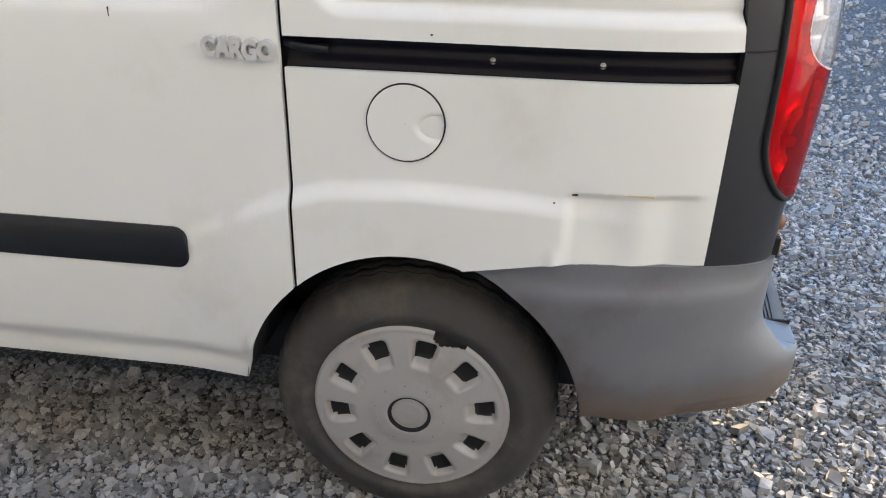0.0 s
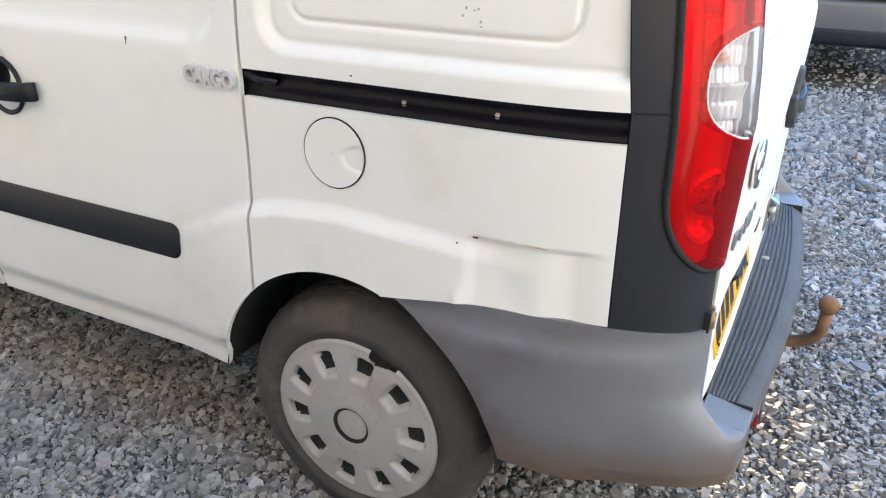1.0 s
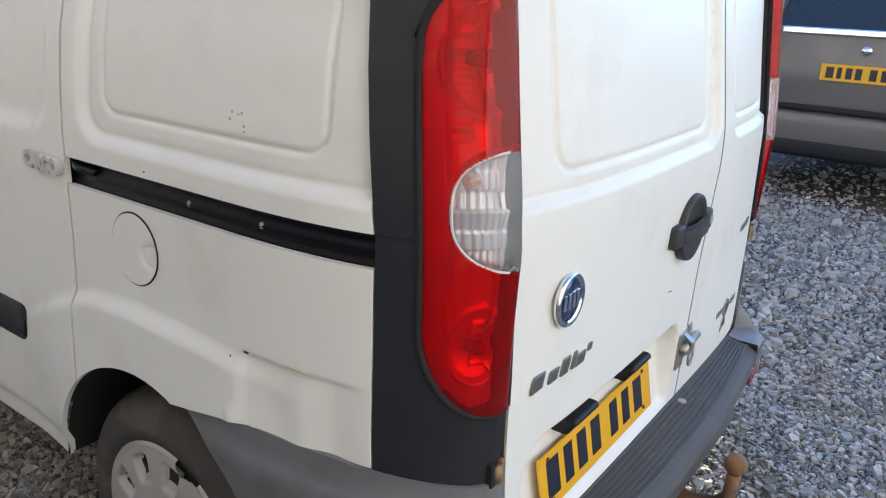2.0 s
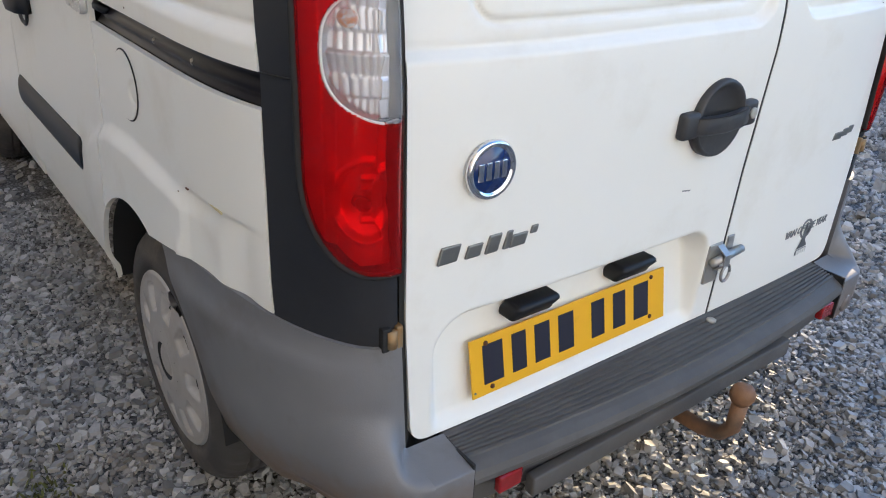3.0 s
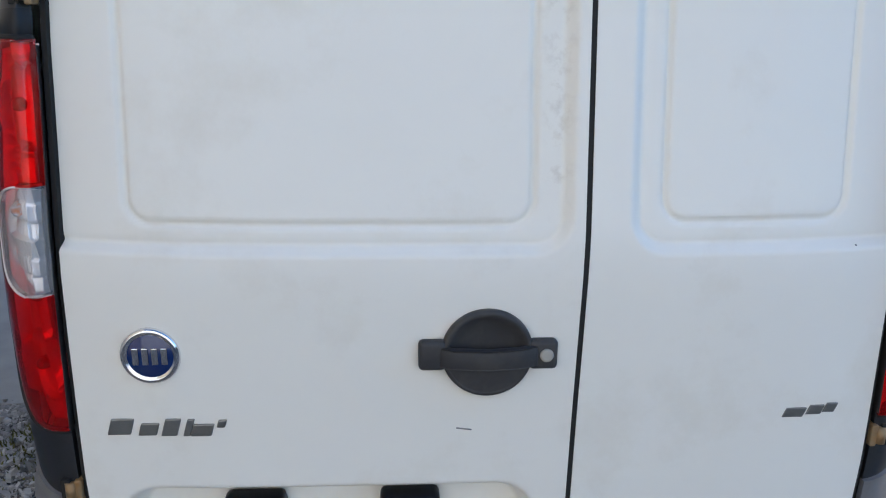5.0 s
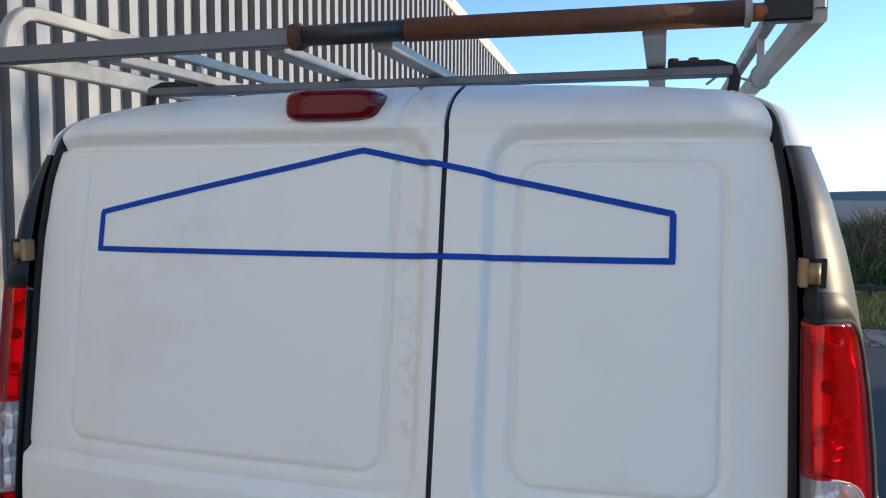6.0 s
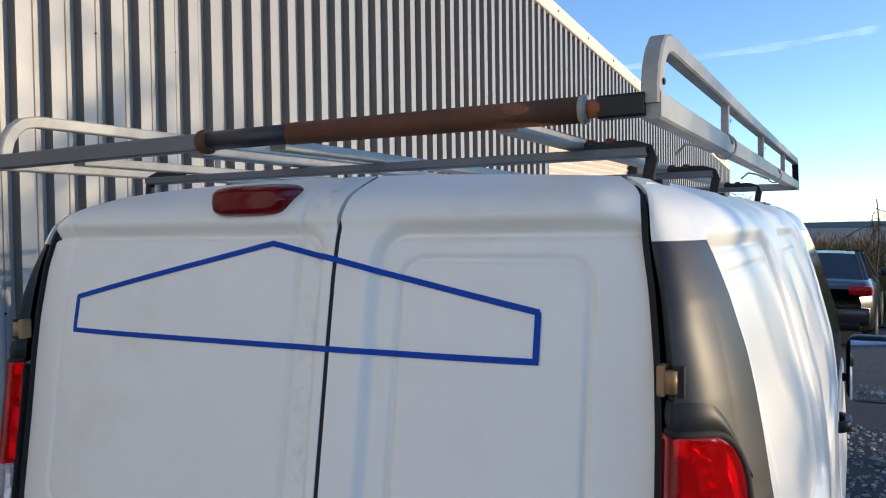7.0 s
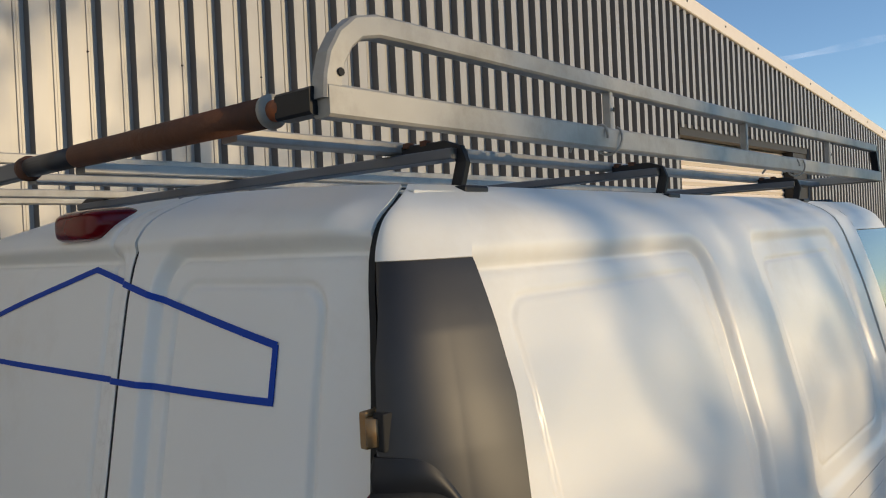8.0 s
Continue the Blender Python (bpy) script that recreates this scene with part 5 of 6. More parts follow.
# roller door in its opening
door_big = thing("door_1", "closed cream sectional shutter in the shed wall", "door", kind="structure")
z = 0.0
while z < 2.94:
    v = [wall_pt(DOOR0 + 0.05, -0.16, z), wall_pt(DOOR1 - 0.7, -0.16, z), wall_pt(DOOR1 - 0.7, -0.13, z + 0.045), wall_pt(DOOR0 + 0.05, -0.13, z + 0.045), wall_pt(DOOR0 + 0.05, -0.16, z + 0.09), wall_pt(DOOR1 - 0.7, -0.16, z + 0.09)]
    link("slat", v, [(0, 1, 2, 3), (3, 2, 5, 4), (0, 4, 5, 1)], FASCIA, door_big)
    z += 0.0925
for s0, s1, nm in ((DOOR0 - 0.02, DOOR0 + 0.05, "jamb"), (DOOR1 - 0.70, DOOR1 + 0.02, "jamb")):
    c = [wall_pt(a, o, z) for z in (-0.2, DOORZ) for a, o in ((s0, 0.03), (s1, 0.03), (s1, -0.3), (s0, -0.3))]
    link(nm, c, [(0, 1, 2, 3), (7, 6, 5, 4), (0, 4, 5, 1), (1, 5, 6, 2), (2, 6, 7, 3), (3, 7, 4, 0)], DARKSTEEL, door_big)
c = [wall_pt(a, o, z) for z in (2.95, DOORZ + 0.05) for a, o in ((DOOR0, 0.05), (DOOR1, 0.05), (DOOR1, -0.3), (DOOR0, -0.3))]
link("lintel", c, [(0, 1, 2, 3), (7, 6, 5, 4), (0, 4, 5, 1), (1, 5, 6, 2), (2, 6, 7, 3), (3, 7, 4, 0)], DARKSTEEL, door_big)
# unseen plain wall, added behind the yard to bounce light onto the van
c = [Vector((-2.9, -3.4, 0)), Vector((6.6, -8.9, 0))]
nrm = Vector((-0.5, -0.866, 0)) * 0.3
c = [c[0], c[1], c[1] + nrm, c[0] + nrm]
tagged(link("bounce_wall_south", [(p.x, p.y, -0.3) for p in c] + [(p.x, p.y, 6.0) for p in c], [(3, 2, 1, 0), (4, 5, 6, 7), (0, 1, 5, 4), (1, 2, 6, 5), (2, 3, 7, 6), (3, 0, 4, 7)], BOUNCE_WALL), "unseen pale blue wall added to bounce light onto the van", "wall", kind="structure")
# shed's far side and roof close the building
c = [wall_pt(a, o, 0) for a, o in ((W_START, -0.02), (W_END, -0.02), (W_END, -12), (W_START, -12))]
c = [(x, y, -0.4) for x, y, _ in c] + [(c[0][0], c[0][1], roof_z(W_START)), (c[1][0], c[1][1], roof_z(W_END)), (c[2][0], c[2][1], roof_z(W_END)), (c[3][0], c[3][1], roof_z(W_START))]
link("shed_body", c, [(1, 2, 6, 5), (2, 3, 7, 6), (3, 0, 4, 7), (4, 5, 6, 7)], CLAD, wall)


# ---- ground ----
def ground_z(x, y):
    return -0.016 - 0.03 * (min(max(y, 4.5), 30.0) - 4.5)


ys = [-400, -60, -12, 0, 4.5, 8, 12, 20, 30, 60, 120, 600, 3000]
xs = [-3000, -600, -40, -8, 8, 40, 600, 3000]
verts, faces = [], []
for y in ys:
    for x in xs:
        verts.append((x, y, ground_z(x, y)))
for i in range(len(ys) - 1):
    for j in range(len(xs) - 1):
        k = i * len(xs) + j
        faces.append((k, k + 1, k + 1 + len(xs), k + len(xs)))
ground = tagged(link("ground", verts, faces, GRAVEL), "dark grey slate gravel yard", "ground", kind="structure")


def flat(name, pts, lift, material, label, category):
    """A level sheet with a thin edge that follows the ground, over an outline."""
    bm = bmesh.new()
    f = bm.faces.new([bm.verts.new((x, y, ground_z(x, y) + lift)) for x, y in pts])
    bmesh.ops.bisect_plane(bm, geom=bm.verts[:] + bm.edges[:] + bm.faces[:], plane_co=(0, 4.5, 0), plane_no=(0, 1, 0))
    for q in bm.verts:
        q.co.z = ground_z(q.co.x, q.co.y) + lift
    bmesh.ops.triangulate(bm, faces=bm.faces[:])
    bmesh.ops.solidify(bm, geom=bm.faces[:], thickness=0.05)
    ob = part(name, bm, material)
    return tagged(ob, label, category, kind="structure")


flat("road", [(1.25, 2.4), (30, 2.0), (30, 4.5), (30, 7.6), (2.6, 8.5), (1.62, 9.4), (1.6, 30), (-2.4, 30), (-2.6, 7.2), (-0.9, 7.0), (0.6, 4.5)], 0.004, TARMAC, "dark worn tarmac lane", "road")
flat("concrete_apron", [(-3.1, 1.62), (-1.50, 1.66), (-1.30, 2.2), (-1.17, 3.7), (-1.10, 5.0), (-1.08, 7.0), (-2.95, 7.0)], 0.012, CONCRETE, "smooth grey concrete apron beside the shed", "apron")
flat("verge", [(2.75, 8.5), (30, 7.6), (30, 9.4), (2.5, 10.1), (1.9, 12), (1.85, 30), (1.6, 30), (1.62, 9.5)], 0.010, PALEGRAVEL, "pale loose gravel verge along the tarmac", "verge")
flat("grass_bank", [(2.5, 10.1), (30, 9.4), (60, 9.2), (60, 30), (1.85, 30), (1.9, 12)], 0.02, TURF, "rough green grass bank", "grass")

# loose slate chips
rs = np.random.RandomState(3)
def scatter(name, n, xr, yr, size, keep, material, label):
    """Flat broken stones with five uneven sides and a smaller top."""
    x = rs.uniform(*xr, n)
    y = rs.uniform(*yr, n)
    ok = keep(x, y)
    x, y = x[ok], y[ok]
    n = len(x)
    sz = rs.lognormal(math.log(size), 0.40, n)
    ring = np.arange(5) * math.tau / 5 + rs.uniform(-0.5, 0.5, (n, 5))
    far = rs.uniform(0.72, 1.18, (n, 5))
    wide = rs.uniform(0.5, 0.95, (n, 1))
    U, W = np.cos(ring) * far, np.sin(ring) * far * wide
    top = rs.uniform(0.70, 0.94, (n, 1))
    thick = rs.uniform(0.18, 0.58, (n, 1))
    X = np.concatenate([U, U * top + rs.uniform(-0.08, 0.08, (n, 1))], 1)
    Y = np.concatenate([W, W * top + rs.uniform(-0.08, 0.08, (n, 1))], 1)
    Z = np.concatenate([-thick + 0 * U, thick * (1 + rs.uniform(-0.18, 0.18, (n, 5)))], 1)
    X, Y, Z = (q * sz[:, None] * 0.56 for q in (X, Y, Z))
    a, tx, ty = rs.uniform(0, math.tau, n), rs.normal(0, 0.3, n), rs.normal(0, 0.3, n)
    ca, sa = np.cos(a)[:, None], np.sin(a)[:, None]
    Z2 = Z + X * np.sin(tx)[:, None] + Y * np.sin(ty)[:, None]
    X2, Y2 = X * ca - Y * sa, X * sa + Y * ca
    gz = -0.016 - 0.03 * (np.clip(y, 4.5, 30) - 4.5)
    P = np.stack([X2 + x[:, None], Y2 + y[:, None], Z2 + (gz + sz * rs.uniform(0.0, 0.30, n))[:, None]], -1).reshape(-1, 3)
    k = 10 * np.arange(n)[:, None]
    tops = (k + np.arange(5, 10)[None])
    walls = np.concatenate([k + np.array([[i, (i + 1) % 5, 5 + (i + 1) % 5, 5 + i]]) for i in range(5)], 0)
    loops = np.concatenate([tops.ravel(), walls.ravel()])
    total = np.concatenate([np.full(len(tops), 5), np.full(len(walls), 4)])
    me = bpy.data.meshes.new(name)
    me.vertices.add(len(P))
    me.vertices.foreach_set("co", P.ravel())
    me.loops.add(len(loops))
    me.loops.foreach_set("vertex_index", loops)
    me.polygons.add(len(total))
    me.polygons.foreach_set("loop_start", np.concatenate([[0], np.cumsum(total)[:-1]]))
    me.polygons.foreach_set("loop_total", total)
    me.polygons.foreach_set("use_smooth", np.zeros(len(total), bool))
    me.update(calc_edges=True)
    me.materials.append(material)
    return tagged(new(name, me), label, "gravel", kind="stuff")


def off_slab(x, y):
    edge = np.interp(y, [1.6, 1.7, 2.2, 3.7, 5.0, 7.0], [-9, -1.48, -1.30, -1.17, -1.10, -1.08])
    return ((y < 1.62) | (x > edge)) & ~((x > 1.3) & (y > 2.45)) & ~((np.abs(x) < 0.45) & (y > 0.7))


scatter("slate_chips", 150000, (-2.4, 1.7), (-1.4, 2.6), 0.0148, lambda x, y: off_slab(x, y) & (rs.rand(len(x)) < np.clip(np.minimum(x + 2.4, y + 1.4) / 0.5, 0, 1)), CHIPS, "loose grey-blue slate chips")
scatter("slate_chips", 34000, (-3.2, 8.0), (-2.6, 6.5), 0.026, lambda x, y: off_slab(x, y) & ((y > 2.6) | (y < -1.0) | (x > 1.7)), CHIPS, "loose grey-blue slate chips")
scatter("slate_chips", 24000, (1.7, 4.6), (-1.4, 2.6), 0.021, lambda x, y: off_slab(x, y) & (rs.rand(len(x)) < np.clip(np.minimum(4.6 - x, y + 1.4) / 0.6, 0, 1)), CHIPS, "loose grey-blue slate chips")
scatter("pale_stones", 520, (-2.4, 4.0), (-1.6, 2.4), 0.024, off_slab, PALESTONE, "scattered pale quartz stones among the slate")
scatter("verge_stones", 4000, (1.7, 9.0), (8.2, 10.4), 0.03, lambda x, y: (y > 8.5 - 0.03 * (x - 2.7)) & (x > 1.7), PALEGRAVEL, "loose stones on the verge")


# ---- plants ----
def blades(name, n, xr, yr, h, w, keep, material, label, category, z_fn=None, lean=0.35):
    x = rs.uniform(*xr, n)
    y = rs.uniform(*yr, n)
    ok = keep(x, y)
    x, y = x[ok], y[ok]
    n = len(x)
    hh = h * rs.uniform(0.45, 1.25, n)
    a = rs.uniform(0, math.tau, n)
    dx, dy = np.cos(a) * w / 2, np.sin(a) * w / 2
    lx, ly = rs.normal(0, lean, n) * hh, rs.normal(0, lean, n) * hh
    z0 = -0.016 - 0.03 * (np.clip(y, 4.5, 30) - 4.5) + (z_fn(x, y) if z_fn else 0)
    P = np.stack([np.stack([x - dx, y - dy, z0], -1), np.stack([x + dx, y + dy, z0], -1), np.stack([x + dx * 0.8 + lx * 0.4, y + dy * 0.8 + ly * 0.4, z0 + hh * 0.6], -1), np.stack([x - dx * 0.8 + lx * 0.4, y - dy * 0.8 + ly * 0.4, z0 + hh * 0.6], -1), np.stack([x + lx, y + ly, z0 + hh], -1)], 1).reshape(-1, 3)
    k = 5 * np.arange(n)[:, None]
    faces = np.concatenate([k + [[0, 1, 2]], k + [[0, 2, 3]], k + [[3, 2, 4]]], 0)
    me = bpy.data.meshes.new(name)
    me.from_pydata(P.tolist(), [], faces.tolist())
    me.materials.append(material)
    return tagged(new(name, me), label, category, kind="stuff")


blades("grass", 42000, (1.9, 14.0), (10.0, 17.0), 0.13, 0.012, lambda x, y: y > 10.1, GRASS, "rough sunlit grass on the bank", "grass")


def mossy(x, y):
    edge = np.interp(y, [1.2, 1.66, 2.2, 3.7, 5.0], [-1.62, -1.48, -1.30, -1.17, -1.10])
    d = x - edge
    patch = np.exp(-(((x + 1.42) / 0.16) ** 2 + ((y - 1.52) / 0.22) ** 2)) + np.exp(-(((x + 1.16) / 0.05) ** 2 + ((y - 0.72) / 0.09) ** 2)) + 0.9 * np.exp(-(d / 0.05) ** 2) * (0.5 + 0.5 * np.sin(y * 7.0))
    return (d > 0.004) & (rs.rand(len(x)) < 0.55 * patch)


blades("moss", 60000, (-1.7, -0.95), (0.5, 5.0), 0.020, 0.007, mossy, MOSS, "green moss among the gravel along the apron edge", "moss", lambda x, y: 0.012 + 0 * x, 0.5)


def hedge_z(x, y):
    return (1.0 + 0.22 * np.sin(x * 0.9) + 0.16 * np.sin(x * 2.3 + 1) + 0.10 * np.sin(x * 5.1 + y)) * np.exp(-((y - 21.0) / 2.6) ** 2)


hx_, hy_ = np.meshgrid(np.linspace(-6, 60, 60), np.linspace(16, 26, 14), indexing="ij")
hz_ = -0.03 * (np.clip(hy_, 4.5, 30) - 4.5) + hedge_z(hx_, hy_) - 0.02 + 0.12 * np.sin(hx_ * 1.7) * np.exp(-((hy_ - 21) / 2) ** 2)
P = np.stack([hx_, hy_, hz_], -1)
n0, m0 = hx_.shape
fc = [(i * m0 + j, (i + 1) * m0 + j, (i + 1) * m0 + j + 1, i * m0 + j + 1) for i in range(n0 - 1) for j in range(m0 - 1)]
tagged(link("hedge_bank", P.reshape(-1, 3), fc, TURF, smooth=True), "dark earth bank under the hedge", "bank", kind="structure")
blades("hedge_reeds", 30000, (-5.0, 26.0), (18.0, 23.5), 0.75, 0.03, lambda x, y: rs.rand(len(x)) < 0.95, REED, "dead brown reeds and bramble on the bank", "hedge", hedge_z, 0.5)
blades("hedge_green", 22000, (-5.0, 26.0), (16.6, 22.0), 0.5, 0.06, lambda x, y: rs.rand(len(x)) < 0.9, SHRUB, "dark green bramble at the foot of the hedge", "hedge", hedge_z, 0.4)


# unseen hedge added across the yard, which shades the ground from the low sun
def sun_block_z(x, y):
    # heights set by eye; the dip near y 5.6 lets a sun strip past
    return np.interp(y, [5.1, 5.3, 5.9, 6.4], [1.8, 1.0, 1.1, 2.25]) * np.exp(-((x - 15.0) / 1.3) ** 2)


ex, ey = np.meshgrid(np.linspace(11.5, 18.5, 12), np.linspace(-12, 10.5, 90), indexing="ij")
ez = -0.03 * (np.clip(ey, 4.5, 30) - 4.5) - 0.04 + sun_block_z(ex, ey)
P = np.stack([ex, ey, ez], -1)
n0, m0 = ex.shape
fc = [(i * m0 + j, (i + 1) * m0 + j, (i + 1) * m0 + j + 1, i * m0 + j + 1) for i in range(n0 - 1) for j in range(m0 - 1)]
tagged(link("hedge_bank", P.reshape(-1, 3), fc, TURF, smooth=True), "dark earth bank under the hedge", "bank", kind="structure")
blades("hedge_reeds", 14000, (13.6, 16.4), (-12.0, 10.5), 0.75, 0.035, lambda x, y: rs.rand(len(x)) < 0.97, REED, "dead brown reeds and bramble on the bank", "hedge", sun_block_z, 0.25)


def bare_tree(name, base_pt, height, spread, seed, material, label, droop=0.0, twigs=3, limbs=9, low=0.45, stout=1.0):
    rg = random.Random(seed)
    t = thing(name, label, "tree", "bare trees" if name == "bare_tree" else "")
    b = Vector(base_pt)
    top = b + Vector((rg.uniform(-0.1, 0.1), rg.uniform(-0.1, 0.1), height))
    bm = bmesh.new()
    n = 8
    rings = []
    for i in range(n + 1):
        f = i / n
        c = b.lerp(top, f) + Vector((math.sin(f * 5 + seed) * 0.02 * height, math.cos(f * 4 + seed) * 0.02 * height, 0))
        r = 0.009 * height * (1 - 0.8 * f) + 0.006
        rings.append([bm.verts.new(c + Vector((r * math.cos(k * math.tau / 8), r * math.sin(k * math.tau / 8), 0))) for k in range(8)])
    for r0, r1 in zip(rings, rings[1:]):
        for k in range(8):
            bm.faces.new((r0[k], r0[(k + 1) % 8], r1[(k + 1) % 8], r1[k]))
    part("trunk", bm, material, t, "", True)
    bm = bmesh.new()

    def limb(p, d, length, r, depth):
        pts, q, dd = [p], p.copy(), d.copy()
        for i in range(5):
            dd = (dd + Vector((rg.gauss(0, 0.18), rg.gauss(0, 0.18), rg.gauss(0, 0.12) - droop * 0.25))).normalized()
            q = q + dd * length / 5
            pts.append(q.copy())
        tube_bm(pts, max(r, 0.006), seg=5, bm=bm)
        if depth:
            for k in range(twigs):
                i = rg.randint(1, 5)
                side = Vector((rg.gauss(0, 1), rg.gauss(0, 1), rg.gauss(0.2, 0.5) - droop)).normalized()
                limb(pts[i], (dd * 0.6 + side * 0.8).normalized(), length * rg.uniform(0.4, 0.65), r * 0.55, depth - 1)

    for k in range(limbs):
        f = rg.uniform(low, 1.0)
        a = k * 2.4 + rg.uniform(-0.4, 0.4)
        limb(b.lerp(top, f), Vector((math.cos(a), math.sin(a), rg.uniform(0.1, 0.9) - droop * 0.4)).normalized(), spread * rg.uniform(0.6, 1.0), 0.006 * height * stout, 2)
    part("crown", bm, material, t, "bare winter branches")
    return t


bare_tree("weeping_tree", (1.30, 17.0, ground_z(0, 17.0)), 2.55, 0.85, 4, BARK, "small bare weeping tree beside the lane", 1.0, 4)
bare_tree("bare_tree", (-3.2, 33.0, -0.77), 3.6, 1.9, 9, BARK, "bare winter tree beyond the shed", 0.2, 4)
# unseen trees, placed towards the sun to dapple the van's right side
for i, (x, y, h) in enumerate(((15.6, 6.5, 5.4), (16.4, 7.5, 6.0), (15.5, 8.6, 5.2), (16.8, 9.8, 5.6))):
    bare_tree("bare_tree", (x, y, ground_z(x, y)), h, 1.25, 20 + i, BARK, "unseen bare tree added to dapple the van with shade", 0.1, 4, 18, 0.35, 1.5)

# low timber rail, standpipe
rail = thing("timber_rail", "low dark timber rail along the grass", "fence")
part("rail_bar", tube_bm([(2.2, 14.6, ground_z(0, 14.6) + 0.20), (18, 13.8, ground_z(0, 13.8) + 0.22)], 0.05, 0.09, False), BARK, rail)
for i in range(9):
    x = 2.3 + i * 1.9
    y = 14.6 - 0.05 * (x - 2.2)
    part("rail_post", tube_bm([(x, y + 0.05, ground_z(x, y) - 0.1), (x, y + 0.05, ground_z(x, y) + 0.28)], 0.08, 0.08, False), BARK, rail)
pipe = thing("standpipe", "small pale standpipe on a stone block", "standpipe")
part("block", box_bm(4.15, 4.45, 17.6, 17.9, -0.5, 0.25, 0.04), CONCRETE, pipe)
part("pipe", tube_bm([(4.25, 17.8, 0.2), (4.25, 17.8, 0.62), (4.30, 17.75, 0.64)], 0.045, seg=10), FASCIA, pipe, "", True)

# far hills
for dist, h0, mtl, nm, ph in ((900.0, 7.0, HILL, "far_hill", 0.0), (420.0, 3.0, FIELD, "far_field", 1.3)):
    verts, faces = [], []
    N = 90
    for i in range(N + 1):
        az = radians(-60 + 150 * i / N)
        d = math.degrees(az)
        hgt = 1.0 + h0 * (0.15 + 0.5 * smooth01(2, 16, d) + 0.22 * math.sin(d * 0.11 + ph) + 0.06 * math.sin(d * 0.43 + ph))
        x, y = math.sin(az) * dist, math.cos(az) * dist
        verts += [(x, y, -3.0), (x, y, max(0.5, hgt)), (x * 1.25, y * 1.25, -3.0)]
    for i in range(N):
        k = 3 * i
        faces += [(k, k + 3, k + 4, k + 1), (k + 1, k + 4, k + 5, k + 2)]
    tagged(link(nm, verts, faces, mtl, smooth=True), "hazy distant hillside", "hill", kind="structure")


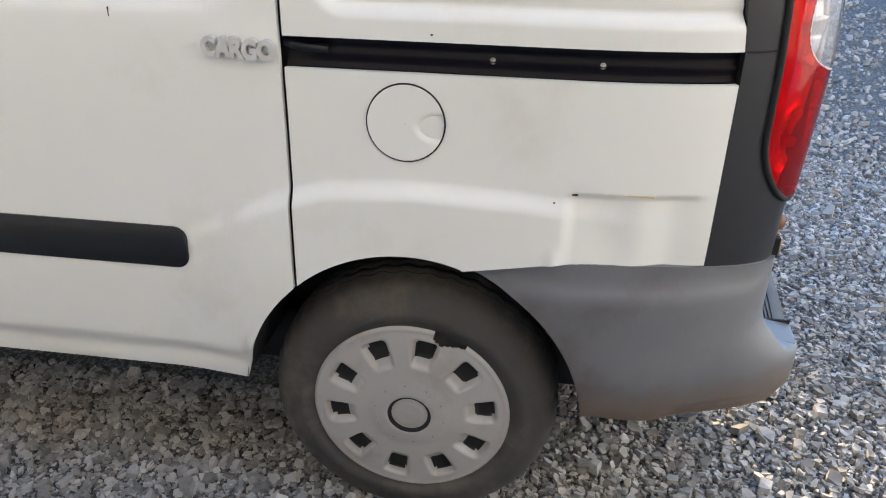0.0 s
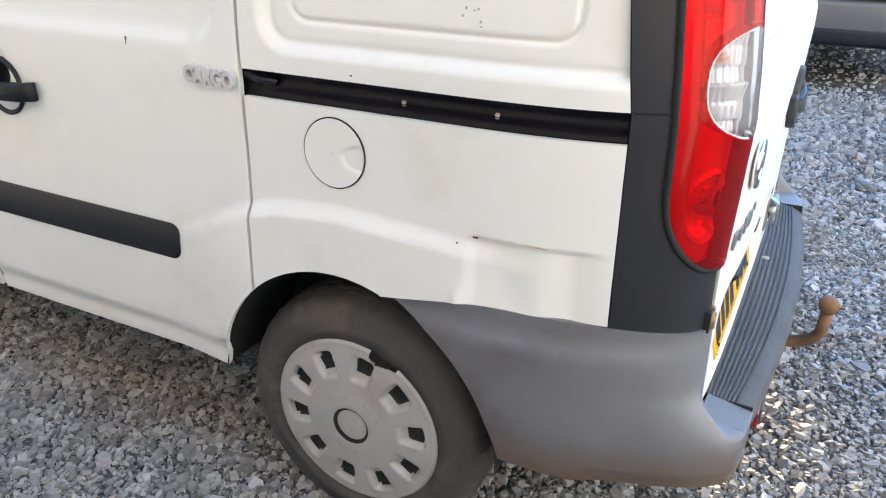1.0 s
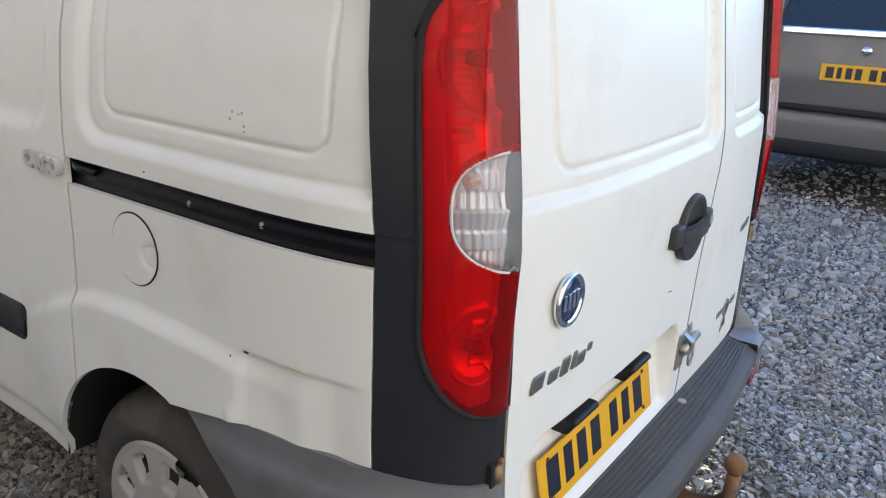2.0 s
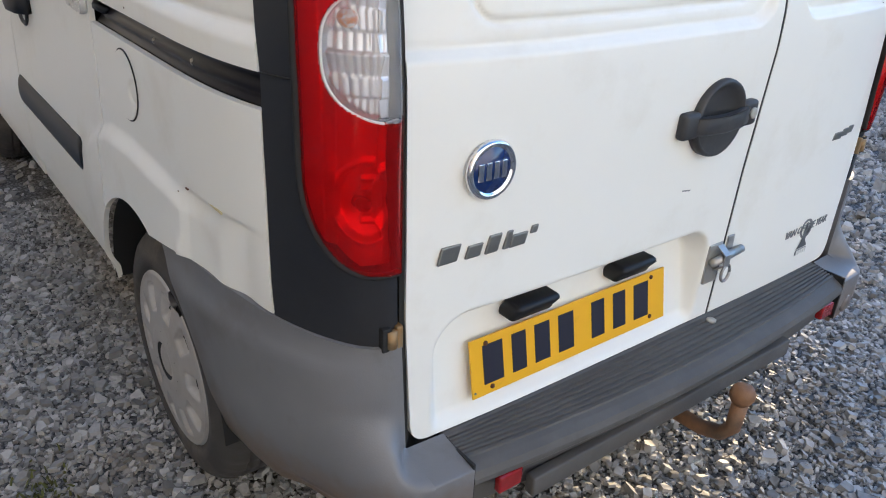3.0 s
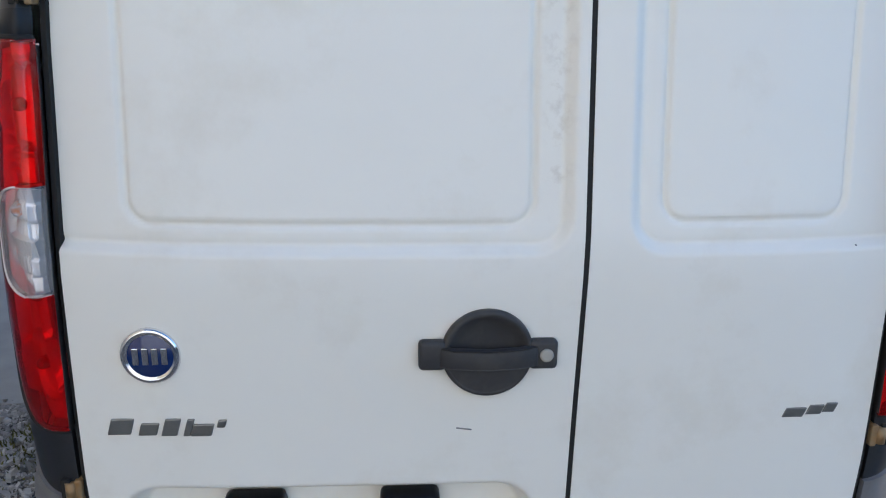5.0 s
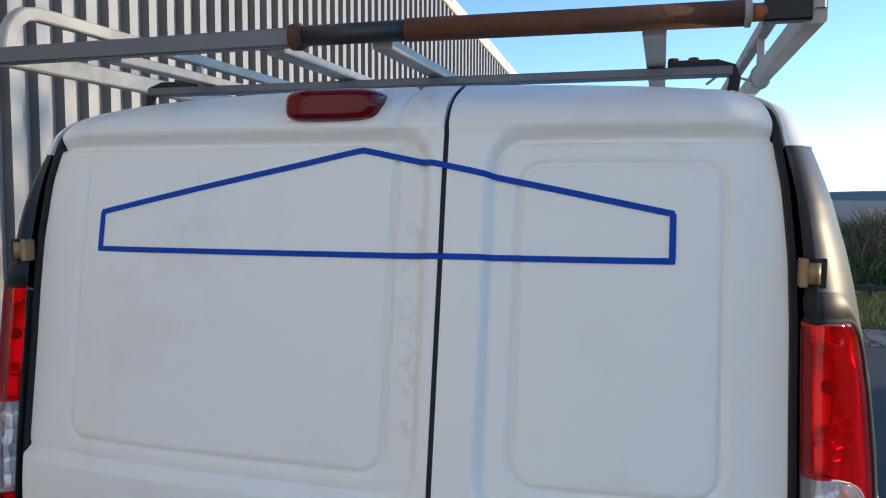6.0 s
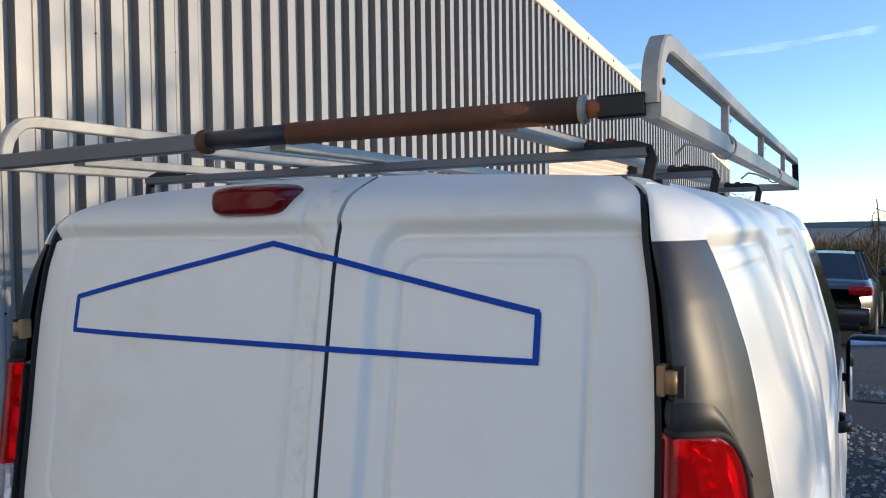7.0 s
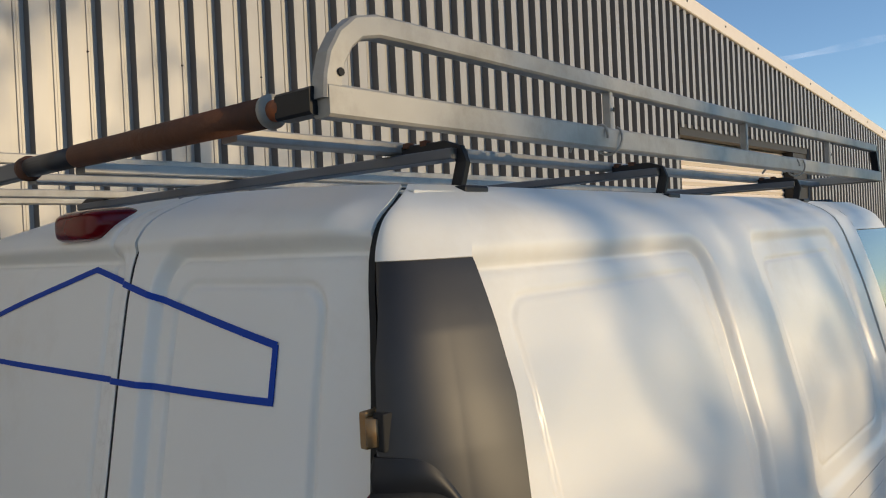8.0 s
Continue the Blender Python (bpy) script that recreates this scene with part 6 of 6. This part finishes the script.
# ---- parked cars ----
def car(name, m, length, width, height, paint, label, tall):
    c = thing(name, label, "car")
    hw = width / 2
    st = [(0.0, 0.80, 0.36, 0.80 if tall else 0.93), (0.03, 0.95, 0.30, 0.98 if tall else 1.02), (0.12, 1.0, 0.24, 1.02 if tall else 1.05), (0.5, 1.0, 0.22, 1.0 if tall else 0.98), (0.72, 1.0, 0.22, 0.98 if tall else 0.94), (0.92, 0.95, 0.24, 0.86 if tall else 0.78), (0.98, 0.86, 0.28, 0.74 if tall else 0.66), (1.0, 0.72, 0.34, 0.62)]
    verts, faces = [], []
    for f, w, z0, z1 in st:
        y = f * length
        for k, (a, b) in enumerate(((-0.80, 0), (-0.96, 0.06), (-1.0, 0.30), (-1.0, 0.60), (-0.96, 0.88), (-0.88, 1.0), (0, 1.03), (0.88, 1.0), (0.96, 0.88), (1.0, 0.60), (1.0, 0.30), (0.96, 0.06), (0.80, 0))):
            verts.append((a * w * hw, y + (0.05 * length * 0.3 * (abs(a) ** 4) if f == 0 else 0), z0 + b * (z1 - z0)))
    K = 13
    for i in range(len(st) - 1):
        for k in range(K - 1):
            faces.append((i * K + k, i * K + k + 1, (i + 1) * K + k + 1, (i + 1) * K + k))
        faces.append((i * K + K - 1, i * K, (i + 1) * K, (i + 1) * K + K - 1))
    faces += [tuple(range(K)), tuple((len(st) - 1) * K + k for k in range(K))]
    body = link("body", verts, faces, paint, c, "", True)
    zb = 0.97
    rf = (0.04, 0.14, 0.50, 0.74) if tall else (0.10, 0.28, 0.56, 0.76)
    cab = []
    for f, z, w in ((rf[0], zb, 0.86), (rf[1], height - 0.02, 0.66), (rf[2], height, 0.68), (rf[3], zb - 0.02, 0.84)):
        cab.append([(-w * hw, f * length, z), (0, f * length - (0.05 if f < 0.3 else -0.06), z + 0.02), (w * hw, f * length, z)])
    vv = [p for r in cab for p in r] + [(-0.95 * hw, rf[0] * length, zb - 0.08), (0.95 * hw, rf[0] * length, zb - 0.08), (0.95 * hw, rf[3] * length, zb - 0.08), (-0.95 * hw, rf[3] * length, zb - 0.08)]
    link("rear_window", vv, [(0, 1, 4, 3), (1, 2, 5, 4)], GLASS, c)
    link("windscreen", vv, [(6, 7, 10, 9), (7, 8, 11, 10)], GLASS, c)
    link("side_window", vv, [(0, 3, 6, 9)], GLASS, c)
    link("side_window", vv, [(2, 11, 8, 5)], GLASS, c)
    bm = bmesh.new()
    w = 0.68 * hw
    rows = []
    for f in np.linspace(rf[1], rf[2], 6):
        zz = height + 0.02 * math.sin(math.pi * (f - rf[1]) / (rf[2] - rf[1]))
        rows.append([bm.verts.new((x * w, f * length, zz - 0.03 * abs(x) ** 3)) for x in (-1.03, -0.6, 0, 0.6, 1.03)])
    for a, b in zip(rows, rows[1:]):
        for k in range(4):
            bm.faces.new((a[k], a[k + 1], b[k + 1], b[k]))
    bmesh.ops.solidify(bm, geom=bm.faces[:], thickness=0.03)
    part("roof", bm, paint, c, "", True)
    for s in (-1, 1):
        for (f0, z0, w0), (f1, z1, w1) in (((rf[0], zb, 0.87), (rf[1], height, 0.67)), ((rf[3], zb, 0.85), (rf[2], height, 0.68)), ((0.42, zb, 0.9), (0.42, height, 0.68))):
            part("pillar", tube_bm([(s * w0 * hw, f0 * length, z0), (s * w1 * hw, f1 * length, z1)], 0.07, 0.05, False), paint, c)
        for f in (0.19, 0.80):
            wy = f * length
            wh = part("wheel", lathe_bm([(0.2, 0.0), (0.30, 0.0), (0.325, -0.02 * s), (0.325, -0.18 * s), (0.2, -0.2 * s)], (s * (hw + 0.005), wy, 0.325), "x", 32), TYRE, c, "", True)
            part("rim", lathe_bm([(0.205, 0.003 * s), (0.19, -0.01 * s), (0.06, 0.0), (0.0001, 0.004 * s)], (s * (hw + 0.006), wy, 0.325), "x", 32), HUBCAP, wh, "", True)
        zl = (0.98, 1.25) if tall else (0.84, 0.98)
        part("tail_lamp", box_bm(*sorted((s * hw * (0.62 if not tall else 0.80), s * hw * 0.965)), -0.012, 0.22, zl[0] if not tall else 0.86, zl[1] if not tall else 1.12, 0.03, 3), RED, c, "", True)
        part("mirror", box_bm(s * (hw + 0.07) - 0.08, s * (hw + 0.07) + 0.08, 0.63 * length, 0.63 * length + 0.1, 0.98, 1.12, 0.03), paint, c, "", True)
        part("reflector", box_bm(*sorted((s * hw * 0.70, s * hw * 0.90)), -0.03, 0.05, 0.46, 0.50, 0.008), REDREF, c)
    part("rear_bumper", box_bm(-hw * 0.94, hw * 0.94, -0.045, 0.25, 0.40, 0.66, 0.05, 4), paint, c, "", True)
    part("lower_valance", box_bm(-hw * 0.80, hw * 0.80, -0.052, 0.2, 0.33, 0.46, 0.03, 3), TRIM, c, "", True)
    zp = 0.935 if tall else 0.82
    pl = part("number_plate", box_bm(-0.26, 0.26, -0.045, -0.03, zp - 0.056, zp + 0.056, 0.003), YELLOW, c)
    for dx, w in ((-0.20, 0.05), (-0.14, 0.03), (-0.08, 0.04), (-0.02, 0.04), (0.07, 0.045), (0.14, 0.045), (0.20, 0.04)):
        part("plate_bar", box_bm(dx - w / 2, dx + w / 2, -0.049, -0.044, zp - 0.037, zp + 0.037), INK, pl)
    if tall:
        part("tailgate", box_bm(-hw * 0.82, hw * 0.82, -0.030, 0.15, 0.66, 1.22, 0.05, 4), paint, c, "", True)
        part("chrome_strip", box_bm(-0.55, 0.55, -0.050, -0.02, 1.18, 1.225, 0.008), CHROME, c, "bright chrome tailgate strip")
        part("badge", lathe_bm([(0.034, 0.0), (0.032, -0.012), (0.0001, -0.014)], (0, -0.030, 1.09), "y", 24), CHROME, c, "", True)
        part("step_trim", box_bm(-hw * 0.9, hw * 0.9, -0.056, -0.03, 0.66, 0.70, 0.01), TRIM, c)
    c.matrix_basis = m
    return c


car("saloon_car", pose(0.25, 12.0, ground_z(0, 12.3), 0, 0, -3), 4.45, 1.80, 1.44, CARDARK, "dark grey saloon car parked on the tarmac lane", False)
car("estate_car", pose(4.38, 0.29, 0.0, 0, 0, -90), 4.5, 1.84, 1.68, CARGREY, "tall grey-brown estate car parked on the gravel", True)

# thin vapour trail high in the sky
verts, faces = [], []
N = 60
for i in range(N + 1):
    az, el = radians(-22 + 45 * i / N), radians(10.9 + 2.7 * i / N)
    d = 4200.0
    c = Vector((math.sin(az) * math.cos(el), math.cos(az) * math.cos(el), math.sin(el))) * d
    w = 11 + 9 * math.sin(i * 0.35) ** 2
    wob = 3 * math.sin(i * 0.5)
    verts += [tuple(c + Vector((0, 0, wob - w))), tuple(c + Vector((0, 0, wob + w)))]
for i in range(N):
    faces.append((2 * i, 2 * i + 2, 2 * i + 3, 2 * i + 1))
tagged(link("vapour_trail", verts, faces, VAPOUR), "thin white vapour trail across the blue sky", "cloud", kind="structure")
